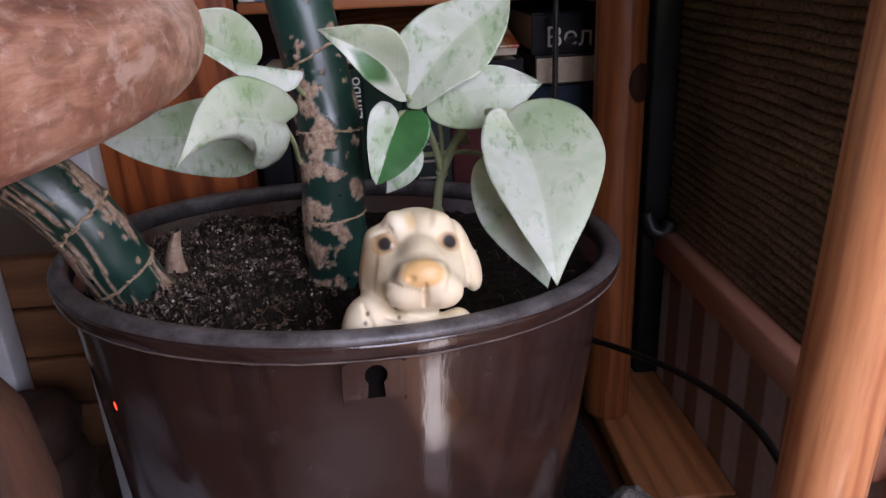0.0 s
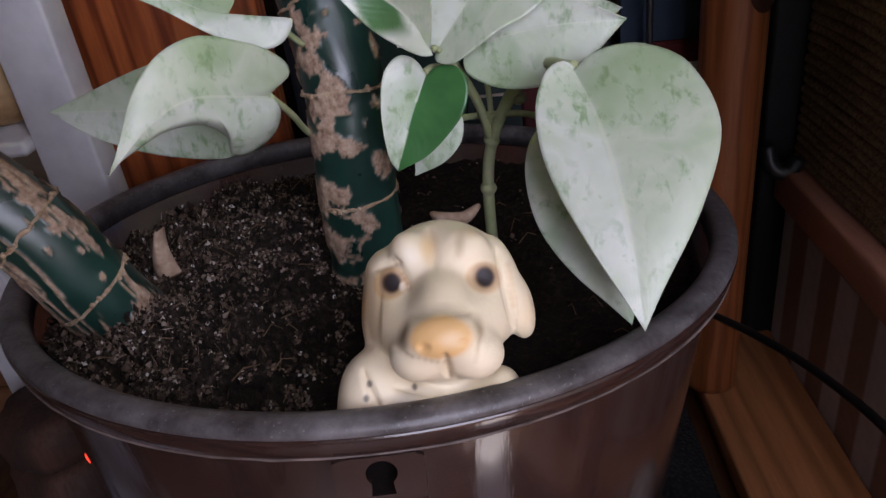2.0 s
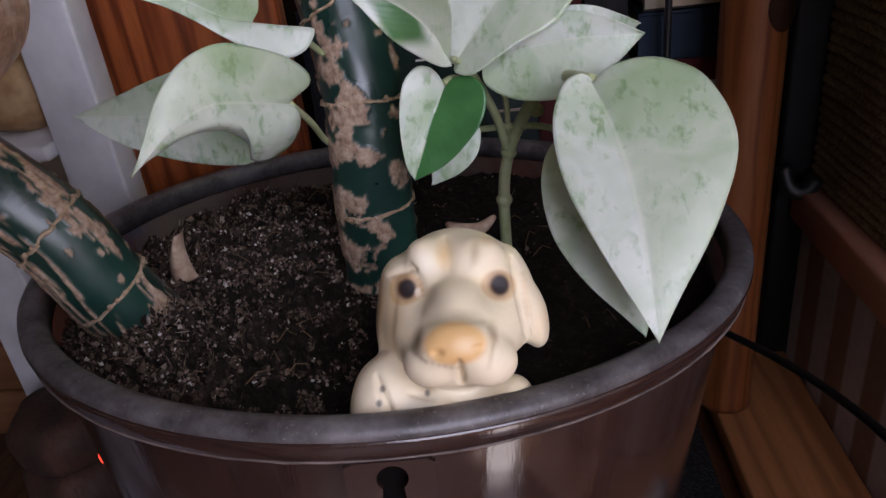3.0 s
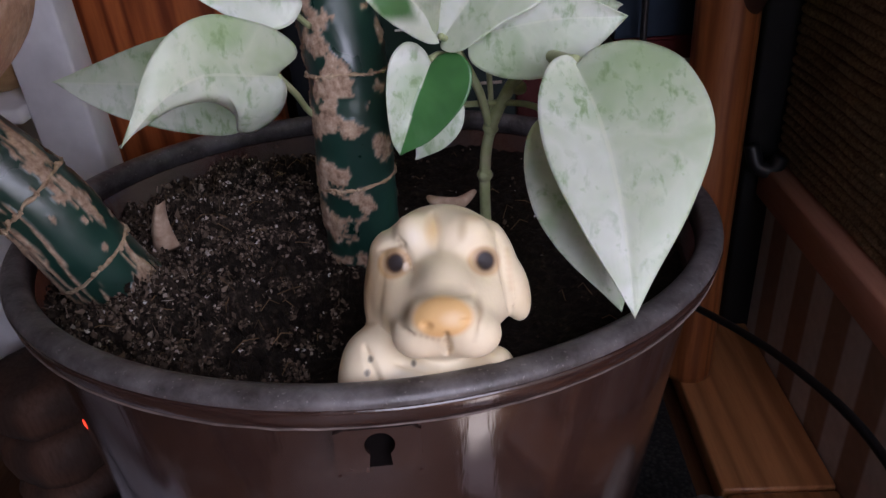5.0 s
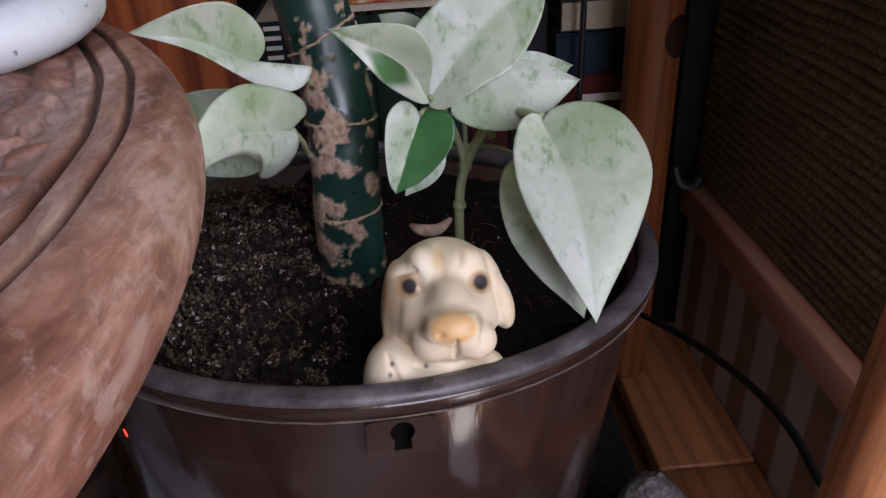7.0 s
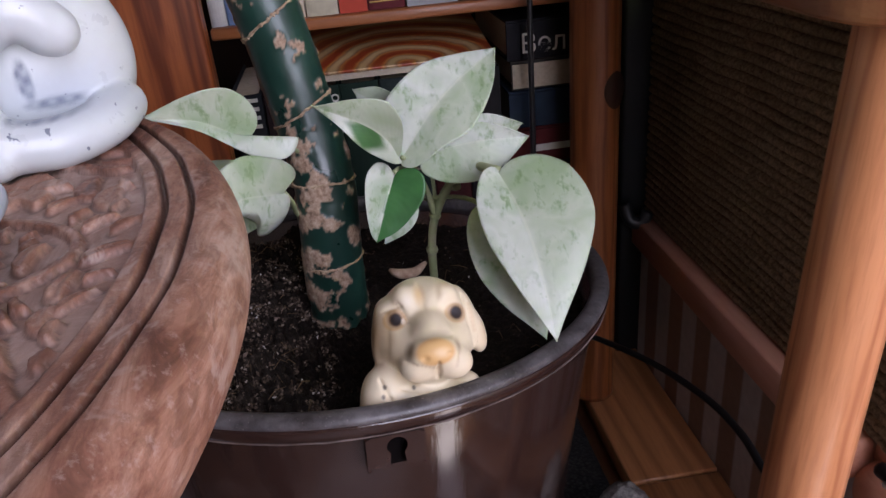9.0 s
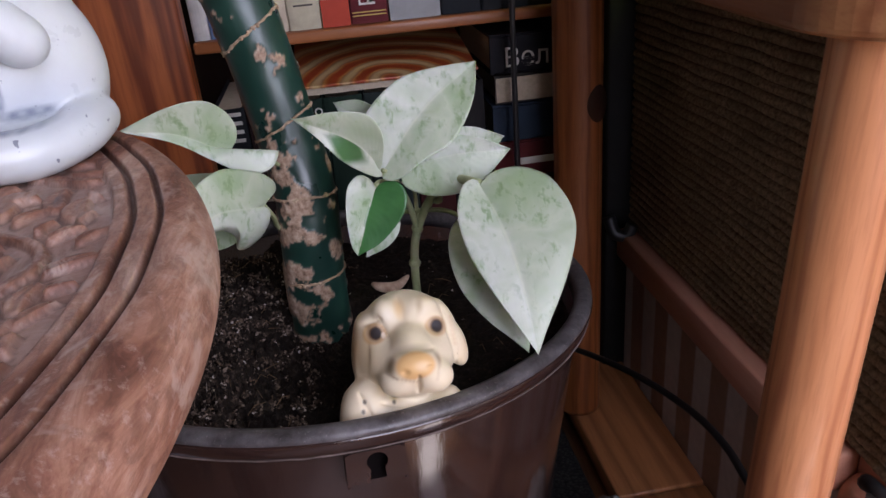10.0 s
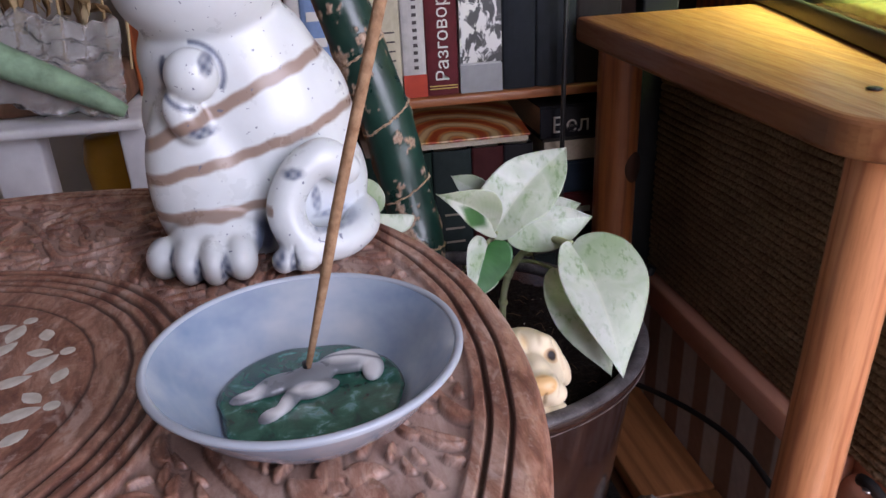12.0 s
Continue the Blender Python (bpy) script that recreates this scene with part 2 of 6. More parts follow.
def bowl_glaze():
    s = Shade("grey_blue_glaze", (0.22, 0.27, 0.36), 0.22, coat=0.6)
    a, b = s.noise(30, 4, 0.6), s.noise(400, 3, 0.6)
    s.colour(s.ramp(a, [(0.3, (0.22, 0.30, 0.42)), (0.5, (0.34, 0.41, 0.50)), (0.72, (0.50, 0.54, 0.57))]))
    return s.bump(b, 0.1, 0.0004).m


def pool_glaze():
    s = Shade("mottled_green_glaze", (0.02, 0.1, 0.07), 0.12, coat=0.6)
    a = s.noise(170, 4, 0.6, None, 0.5)
    s.colour(s.ramp(a, [(0.30, (0.006, 0.040, 0.034)), (0.46, (0.014, 0.10, 0.066)), (0.56, (0.030, 0.15, 0.10)), (0.64, (0.13, 0.33, 0.32)), (0.75, (0.10, 0.14, 0.03))]))
    return s.bump(a, 0.15, 0.0006).m


BOWL, POOL = bowl_glaze(), pool_glaze()
RIM_GLAZE = Shade("pale_grey_glaze", (0.42, 0.47, 0.53), 0.3, coat=0.3).m
INCENSE = Shade("incense_stick", (0.30, 0.17, 0.085), 0.9)
INCENSE = INCENSE.colour(INCENSE.ramp(INCENSE.noise(350, 4), [(0.3, (0.22, 0.12, 0.06)), (0.7, (0.40, 0.25, 0.14))])).bump(INCENSE.noise(600), 0.5).m
INLAY = Shade("bone_inlay", (0.62, 0.58, 0.50), 0.4)
INLAY = INLAY.colour(INLAY.ramp(INLAY.noise(150, 3), [(0.3, (0.45, 0.41, 0.34)), (0.7, (0.68, 0.65, 0.58))])).m
BLACK = Shade("black_plastic", (0.012, 0.012, 0.013), 0.45).m
CABLE = Shade("black_cable", (0.012, 0.012, 0.013), 0.4).m
CHROME = Shade("worn_steel", (0.55, 0.55, 0.57), 0.28, 1.0).m
BLUE_CABLE = Shade("dark_blue_cable", (0.01, 0.018, 0.035), 0.4).m


def mat_rug():
    s = Shade("black_woven_mat", (0.012, 0.012, 0.013), 0.9)
    v = s.n.new("ShaderNodeTexVoronoi")
    v.inputs["Scale"].default_value = 330
    s.l.new(s.coord(), v.inputs["Vector"])
    s.colour(s.ramp(v.outputs["Distance"], [(0.2, (0.03, 0.033, 0.03)), (0.6, (0.006, 0.006, 0.007))]))
    return s.bump(v.outputs["Distance"], 0.8, 0.002).m


MAT = mat_rug()


def woven(name, a, b):
    s = Shade(name, a, 0.88, spec=0.2)
    fine, tone = s.noise(420, 3, 0.6), s.noise(22, 3, 0.5)
    col = s.ramp(fine, [(0.3, b), (0.6, a)])
    s.colour(s.mix(s.mask(tone, 0.35, 0.7), col, s.mix(0.45, col, b)))
    return s.bump(fine, 0.5, 0.001).m


WICKER = woven("brown_paper_rope", (0.305, 0.226, 0.138), (0.106, 0.074, 0.043))


def stripes():
    s = Shade("striped_cloth", (0.3, 0.25, 0.22), 0.85, spec=0.2)
    sep = s.n.new("ShaderNodeSeparateXYZ")
    s.l.new(s.coord(), sep.inputs[0])
    f = s.maths("FRACT", s.maths("MULTIPLY", sep.outputs[1], 19.0))
    band = s.mask(s.maths("PINGPONG", f, 0.5), 0.22, 0.28)
    col = s.mix(band, (0.62, 0.56, 0.54), (0.38, 0.25, 0.185))
    return s.colour(s.mix(0.3, col, s.ramp(s.noise(120, 4), [(0.3, (0.5, 0.5, 0.5)), (0.7, (1, 1, 1))]), "MULTIPLY")).bump(s.noise(700), 0.3, 0.0005).m


STRIPES = stripes()


def wall_paint(name, c):
    s = Shade(name, c, 0.8, spec=0.2)
    s.colour(s.mix(s.mask(s.noise(3, 4), 0.3, 0.7), c, tuple(0.9 * k for k in c)))
    return s.bump(s.noise(160, 4), 0.15, 0.001).m


WALL, CEIL = wall_paint("warm_wall_paint", (0.62, 0.58, 0.52)), wall_paint("white_ceiling_paint", (0.75, 0.73, 0.70))
GREY_PAINT = Shade("grey_white_paint", (0.42, 0.41, 0.43), 0.5)
GREY_PAINT = GREY_PAINT.colour(GREY_PAINT.ramp(GREY_PAINT.noise(30, 4), [(0.3, (0.52, 0.52, 0.54)), (0.7, (0.72, 0.72, 0.74))])).m
GLASS = Shade("clear_glass", (1, 1, 1), 0.03)
GLASS.b.inputs["Transmission Weight"].default_value = 1.0
GLASS = GLASS.m
FILM = Shade("crinkled_clear_film", (0.95, 0.95, 0.93), 0.12)
FILM.b.inputs["Transmission Weight"].default_value = 0.85
FILM = FILM.bump(FILM.noise(45, 4, 0.6), 0.8, 0.01).m
# Glow of the red dot that stands for a reflection in the pot.
REFLECTED_RED = Shade("red_reflection_glow", (0.8, 0.02, 0.01), 0.3)
REFLECTED_RED.b.inputs["Emission Color"].default_value = (1, 0.04, 0.02, 1)
REFLECTED_RED.b.inputs["Emission Strength"].default_value = 0.8
REFLECTED_RED = REFLECTED_RED.m


def plain(name, c, rough=0.6, lo=0.75, scale=40):
    s = Shade(name, c, rough, spec=0.25)
    return s.colour(s.ramp(s.noise(scale, 4, 0.6), [(0.3, tuple(k * lo for k in c)), (0.7, c)])).m


# building helpers
def part(name, bm, material, parent=None, label="", smooth=True):
    me = bpy.data.meshes.new(name)
    if smooth:
        for f in bm.faces:
            f.smooth = True
    bm.to_mesh(me)
    bm.free()
    me.materials.append(material)
    ob = new(name, me)
    ob.parent = parent
    if label:
        ob["label"] = label
    return ob


def thing(name, label, category, place=(0, 0, 0), group="", kind=""):
    ob = new(name)
    ob.location = place
    ob.empty_display_size = 0.02
    return tagged(ob, label, category, group, kind)


def single(ob, label, category, group="", kind=""):
    return tagged(ob, label, category, group, kind)


def box(lo, hi, bevel=0.0, segments=2):
    bm = bmesh.new()
    bmesh.ops.create_cube(bm, size=1)
    lo, hi = Vector(lo), Vector(hi)
    for v in bm.verts:
        v.co = Vector(((lo[i] + hi[i]) / 2 + v.co[i] * (hi[i] - lo[i]) for i in range(3)))
    if bevel:
        bmesh.ops.bevel(bm, geom=list(bm.edges), offset=bevel, segments=segments, profile=0.5, affect="EDGES")
    return bm


def lathe(profile, segments=64, centre=(0, 0, 0), closed=False):
    """Turns a closed or open list of (radius, height) round the z axis."""
    bm = bmesh.new()
    rings = []
    for r, z in profile:
        rings.append([bm.verts.new((centre[0] + r * math.cos(2 * math.pi * k / segments), centre[1] + r * math.sin(2 * math.pi * k / segments), centre[2] + z)) for k in range(segments)])
    for a, b in zip(rings, rings[1:]):
        for k in range(segments):
            bm.faces.new((a[k], a[(k + 1) % segments], b[(k + 1) % segments], b[k]))
    if closed:
        for k in range(segments):
            bm.faces.new((rings[-1][k], rings[-1][(k + 1) % segments], rings[0][(k + 1) % segments], rings[0][k]))
    else:
        for ring, flip in ((rings[0], True), (rings[-1], False)):
            bm.faces.new(ring[::-1] if flip else ring)
    bmesh.ops.recalc_face_normals(bm, faces=bm.faces)
    return bm


def spline(points, steps):
    """A smooth line through points (Catmull-Rom)."""
    p = [Vector(q) for q in points]
    p = [2 * p[0] - p[1]] + p + [2 * p[-1] - p[-2]]
    out = []
    for i in range(1, len(p) - 2):
        for k in range(steps):
            t = k / steps
            a, b, c, d = p[i - 1:i + 3]
            out.append(0.5 * (2 * b + (c - a) * t + (2 * a - 5 * b + 4 * c - d) * t * t + (3 * b - a - 3 * c + d) * t ** 3))
    return out + [p[-2]]


def tube(points, radius, sides=10, steps=8, ends=None):
    """A round bar along a smooth line; radius: one number, or a function of 0..1 along it."""
    line = spline(points, steps)
    bm, rings, side = bmesh.new(), [], None
    for i, q in enumerate(line):
        ahead = (line[min(i + 1, len(line) - 1)] - line[max(i - 1, 0)]).normalized()
        side = (side - ahead * side.dot(ahead)).normalized() if side else ahead.orthogonal().normalized()
        up = ahead.cross(side)
        r = radius(i / (len(line) - 1)) if callable(radius) else radius
        rings.append([bm.verts.new(q + r * (math.cos(a) * side + math.sin(a) * up)) for a in (2 * math.pi * k / sides for k in range(sides))])
    for a, b in zip(rings, rings[1:]):
        for k in range(sides):
            bm.faces.new((a[k], a[(k + 1) % sides], b[(k + 1) % sides], b[k]))
    bm.faces.new(rings[0][::-1])
    bm.faces.new(rings[-1])
    return bm


def plate(outline, holes, thickness):
    """A flat plate in the xz plane with holes, its front at y = 0 and its back at y = thickness."""
    bm = bmesh.new()
    edges = []
    for loop in (outline, *holes):
        vs = [bm.verts.new((x, 0, z)) for x, z in loop]
        edges += [bm.edges.new((vs[i], vs[(i + 1) % len(vs)])) for i in range(len(vs))]
    if holes:
        bmesh.ops.triangle_fill(bm, edges=edges, use_beauty=True)
    else:
        bmesh.ops.triangulate(bm, faces=[bm.faces.new(bm.verts)])
    made = bmesh.ops.extrude_face_region(bm, geom=list(bm.faces))
    bmesh.ops.translate(bm, verts=[g for g in made["geom"] if isinstance(g, bmesh.types.BMVert)], vec=(0, thickness, 0))
    bmesh.ops.recalc_face_normals(bm, faces=bm.faces)
    return bm


def writing(text, size, material, parent, place, turn, name="lettering"):
    """Raised letters in the built-in font, turned into a mesh."""
    cu = bpy.data.curves.new(name, "FONT")
    cu.body, cu.size, cu.extrude, cu.align_x, cu.align_y = text, size, 0.0002, "CENTER", "CENTER"
    tmp = bpy.data.objects.new(name, cu)
    scene.collection.objects.link(tmp)
    me = bpy.data.meshes.new_from_object(tmp.evaluated_get(bpy.context.evaluated_depsgraph_get()))
    bpy.data.objects.remove(tmp)
    bpy.data.curves.remove(cu)
    me.materials.clear()
    me.materials.append(material)
    ob = new(name, me)
    ob.parent = parent
    ob.matrix_basis = pose(*place, *turn)
    return ob


def fractal(p, scale, octaves=4):
    return noise.fractal(Vector(p) * scale, 0.6, 2.0, octaves)


# sculpted figures: rounded lumps blended into one skin
def lump(centre, radii, turn=(0, 0, 0)):
    r = np.array(Euler([radians(a) for a in turn]).to_matrix())
    return np.array(centre, float), np.array(radii, float), r


def lump_far(p, one):
    c, r, m = one
    q = (p - c) @ m
    k0 = np.linalg.norm(q / r, axis=1)
    k1 = np.linalg.norm(q / (r * r), axis=1) + 1e-9
    return k0 * (k0 - 1) / k1


def skin_far(p, lumps, blend):
    d = lump_far(p, lumps[0])
    for one in lumps[1:]:
        e = lump_far(p, one)
        h = np.clip(0.5 + 0.5 * (e - d) / blend, 0, 1)
        d = e * (1 - h) + d * h - blend * h * (1 - h)
    return d


def sculpt(name, lumps, material, blend, voxel, paint, cuts=()):
    """One mesh: the lumps melted together, pushed in along the cuts, with painted colours from paint(points)."""
    bm = bmesh.new()
    for c, r, m in lumps:
        mat4 = Matrix([[*(m[i] * r), c[i]] for i in range(3)] + [[0, 0, 0, 1]])
        bmesh.ops.create_icosphere(bm, subdivisions=3, radius=1.0, matrix=mat4)
    me = bpy.data.meshes.new(name)
    bm.to_mesh(me)
    bm.free()
    tmp = bpy.data.objects.new(name, me)
    scene.collection.objects.link(tmp)
    mod = tmp.modifiers.new("melt", "REMESH")
    mod.mode, mod.voxel_size = "VOXEL", voxel
    out = bpy.data.meshes.new_from_object(tmp.evaluated_get(bpy.context.evaluated_depsgraph_get()))
    bpy.data.objects.remove(tmp)
    p = np.empty(len(out.vertices) * 3)
    out.vertices.foreach_get("co", p)
    p = p.reshape(-1, 3)
    e = voxel * 0.3
    for _ in range(5):
        d = skin_far(p, lumps, blend)
        g = np.stack([skin_far(p + e * np.eye(3)[i], lumps, blend) - d for i in range(3)], 1) / e
        p = p - 0.8 * d[:, None] * g / np.maximum((g * g).sum(1), 0.2)[:, None]
    g /= np.linalg.norm(g, axis=1)[:, None] + 1e-9
    for one, depth in cuts:
        w = np.clip(-lump_far(p, one) / one[1].min(), 0, 1)
        p = p - g * (depth * w)[:, None]
    out.vertices.foreach_set("co", p.ravel())
    col = out.color_attributes.new("paint", "FLOAT_COLOR", "POINT")
    rgb = np.concatenate([paint(p), np.ones((len(p), 1))], 1)
    col.data.foreach_set("color", rgb.ravel())
    out.polygons.foreach_set("use_smooth", [True] * len(out.polygons))
    out.materials.clear()
    out.materials.append(material)
    out.update()
    return new(name, out)


def near(p, c, r, soft=0.3):
    """1 inside an ellipsoid, fading to 0 at its edge."""
    k = np.linalg.norm((p - np.array(c)) / np.array(r), axis=1)
    return np.clip((1 - k) / soft, 0, 1)[:, None]


# ---------------------------------------------------------------- room
FLOOR_Z = -0.02
floor = single(part("floor", box((-2.4, -1.3, FLOOR_Z - 0.05), (0.95, 0.6, FLOOR_Z)), FLOOR_WOOD), "worn orange-brown wooden floor", "floor", kind="structure")
single(part("wall_back", box((-2.4, 0.6, FLOOR_Z - 0.05), (0.95, 0.7, 2.5)), WALL, smooth=False), "plain wall behind the bookcase", "wall", kind="structure")
single(part("wall_right", box((0.95, -1.3, FLOOR_Z - 0.05), (1.05, 0.7, 2.5)), WALL, smooth=False), "plain wall behind the aquarium stand", "wall", kind="structure")
single(part("wall_left", box((-2.5, -1.3, FLOOR_Z - 0.05), (-2.4, 0.7, 2.5)), WALL, smooth=False), "plain wall across the room", "wall", kind="structure")
front_bm = bmesh.new()
for lo, hi in (((-2.4, -1.3, FLOOR_Z - 0.05), (0.10, -1.2, 2.5)), ((0.92, -1.3, FLOOR_Z - 0.05), (0.95, -1.2, 2.5)), ((0.10, -1.3, FLOOR_Z - 0.05), (0.92, -1.2, 0.2)), ((0.10, -1.3, 1.5), (0.92, -1.2, 2.5))):
    piece = bpy.data.meshes.new("piece")
    tmp_box = box(lo, hi)
    tmp_box.to_mesh(piece)
    tmp_box.free()
    front_bm.from_mesh(piece)
    bpy.data.meshes.remove(piece)
single(part("wall_front", front_bm, WALL, smooth=False), "plain wall with a window in it", "wall", kind="structure")
single(part("ceiling", box((-2.5, -1.3, 2.5), (1.05, 0.7, 2.6)), CEIL, smooth=False), "white painted ceiling", "ceiling", kind="structure")
window = thing("window_1", "white framed window letting in grey daylight", "window", (0.51, -1.25, 0.85), kind="structure")
for lo, hi in (((-0.408, -0.03, -0.648), (-0.37, 0.03, 0.648)), ((0.37, -0.03, -0.648), (0.408, 0.03, 0.648)), ((-0.37, -0.03, -0.648), (0.37, 0.03, -0.61)), ((-0.37, -0.03, 0.61), (0.37, 0.03, 0.648))):
    part("window_frame", box(lo, hi, 0.004), GREY_PAINT, window)

# floor mat under the pot
single(part("floor_mat", box((-0.16, -0.22, FLOOR_Z), (0.195, 0.22, FLOOR_Z + 0.008), 0.003), MAT), "black woven mat on the floor under the pot", "mat")

# ---------------------------------------------------------------- flower pot
TILT_POT = Matrix.Translation((0, 0, 0.2414)) @ Vector((0, 0, 1)).rotation_difference(Vector((0.040, 0.083, 1))).to_matrix().to_4x4() @ Matrix.Translation((0, 0, -0.2414))
pot = thing("flower_pot", "large glossy dark brown plastic plant pot with a dusty rim", "plant pot")
pot.matrix_basis = Matrix.Translation((0.0025, 0.0015, 0)) @ TILT_POT @ Matrix.Diagonal((1.014, 1.008, 1, 1))
PB = -0.004
body = lathe([(0.118, PB), (0.121, PB + 0.004), (0.1512, 0.2380), (0.1512, 0.2415), (0.1482, 0.2415), (0.117, PB + 0.006)], 128)
part("pot_body", body, POT, pot)
lip = [(0.1478, 0.2400), (0.1484, 0.2478), (0.1494, 0.2499), (0.1515, 0.2509), (0.1548, 0.2509), (0.1572, 0.2499), (0.1583, 0.2484), (0.1586, 0.2468), (0.1560, 0.2440)]
part("rim", lathe(lip, 160, closed=True), RIM, pot, "flat rim grey with dust")
band = [(0.1545, 0.2466), (0.15865, 0.2464), (0.1588, 0.2450), (0.1574, 0.2398), (0.1569, 0.2388), (0.1545, 0.2388)]
part("rim_band", lathe(band, 160, closed=True), POT, pot, "glossy brown band under the rim")
seam = lathe([(0.1562, 0.2387), (0.1569, 0.2383), (0.1575, 0.2387), (0.15745, 0.2393), (0.1562, 0.2391)], 160, closed=True)
for v in seam.verts:
    v.co.z += 0.00035 * fractal((v.co.x, v.co.y, 0), 120, 3)
part("rim_edge", seam, plain("pale_worn_edge", (0.20, 0.155, 0.14), 0.5, 0.25, 90), pot, "pale worn moulding seam")


def keyhole_tab(left, right, low, high, thick):
    """A hanging tab with a keyhole: a round hole over a slot that is open below."""
    bm, ring, rim = bmesh.new(), [], []
    for k in range(25):
        a = radians(228 - 276 * k / 24)
        cx, cz = math.cos(a), math.sin(a)
        ring.append((0.0046 * cx, 0.0016 + 0.0046 * cz))
        reach = min((right if cx > 0 else -left) / max(abs(cx), 1e-6), (high - 0.0016) / max(abs(cz), 1e-6))
        rim.append((reach * cx, 0.0016 + reach * cz) if cz > 0 else (left if cx < 0 else right, ring[-1][1]))
    inner = [bm.verts.new((x, 0, z)) for x, z in [(-0.0037, low)] + ring + [(0.0037, low)]]
    outer = [bm.verts.new((min(max(x, left), right), 0, z)) for x, z in [(left, low)] + rim + [(right, low)]]
    for k in range(len(inner) - 1):
        bm.faces.new((inner[k], inner[k + 1], outer[k + 1], outer[k]))
    made = bmesh.ops.extrude_face_region(bm, geom=list(bm.faces))
    bmesh.ops.translate(bm, verts=[g for g in made["geom"] if isinstance(g, bmesh.types.BMVert)], vec=(0, thick, 0))
    bmesh.ops.recalc_face_normals(bm, faces=bm.faces)
    return bm


# The tab's ribs are a little paler than the pot.
TAB_SKIN = plain("paler_brown_plastic", (0.046, 0.026, 0.022), 0.24, 0.6, 150)
tab = part("hanging_tab", keyhole_tab(-0.0135, 0.0125, -0.0085, 0.0078, 0.0016), POT, pot, "worn tab with a keyhole", smooth=False)
tab.matrix_basis = pose(0.0180, -0.1572, 0.2312, 0, 0, 6.5)
for x in (-0.0135, 0.0115):
    rib = part("tab_rib", box((x, 0.0018, -0.0115), (x + 0.0012, 0.009, 0.008), 0.0003), TAB_SKIN, pot)
    rib.matrix_basis = tab.matrix_basis.copy()
# Added near-black plate stands for the shade behind the keyhole.
back = part("keyhole_shade_plate", box((-0.0120, 0.0050, -0.0110), (0.0112, 0.0062, 0.008)), Shade("keyhole_shade_black", (0.004, 0.003, 0.003), 0.95, spec=0.05).m, pot, smooth=False)
back.matrix_basis = tab.matrix_basis.copy()


# soil: an uneven bed, higher round the old cane and sunk in the middle
def soil_height(x, y):
    r = math.hypot(x, y)
    h = 0.224 - 0.06 * y + 0.014 * math.exp(-((x + 0.085) ** 2 + (y + 0.075) ** 2) / 0.0035)
    h += 0.014 * math.exp(-((x + 0.07) ** 2 + (y - 0.04) ** 2) / 0.004)
    h -= 0.019 * math.exp(-((x + 0.012) ** 2 + (y + 0.055) ** 2) / 0.0016) + 0.006 * math.exp(-((x - 0.09) ** 2 + (y + 0.05) ** 2) / 0.003)
    w = min(max(-20 * x + 0.3, 0), 1)
    h += 0.005 * math.exp(-((x + 0.05) ** 2 + (y + 0.115) ** 2) / 0.003)
    h += (0.0035 + 0.0040 * w) * fractal((x, y, 0), 45, 3) + (0.0022 + 0.0070 * w) * (0.35 - abs(fractal((x, y, 3), 120, 4))) + 0.0035 * w * fractal((x, y, 7), 330, 3)
    return h


def soil_bed():
    bm, rings, n = bmesh.new(), [], 560
    layer = bm.verts.layers.float.new("dry")
    for i in range(191):
        r = 0.1472 * i / 190
        rings.append([bm.verts.new((r * math.cos(a), r * math.sin(a), soil_height(r * math.cos(a), r * math.sin(a)))) for a in ((2 * math.pi * k / n for k in range(n)) if i else (0,))])
    for v in bm.verts:
        v[layer] = min(max(0.5 - 18 * (v.co.x + 0.058) + 1.2 * fractal(v.co, 25, 3), 0), 1)
    for k in range(n):
        bm.faces.new((rings[0][0], rings[1][k], rings[1][(k + 1) % n]))
    for a, b in zip(rings[1:], rings[2:]):
        for k in range(n):
            bm.faces.new((a[k], b[k], b[(k + 1) % n], a[(k + 1) % n]))
    return bm


single(part("potting_soil", soil_bed(), SOIL), "dark crumbly potting soil in the brown pot", "soil", kind="stuff")


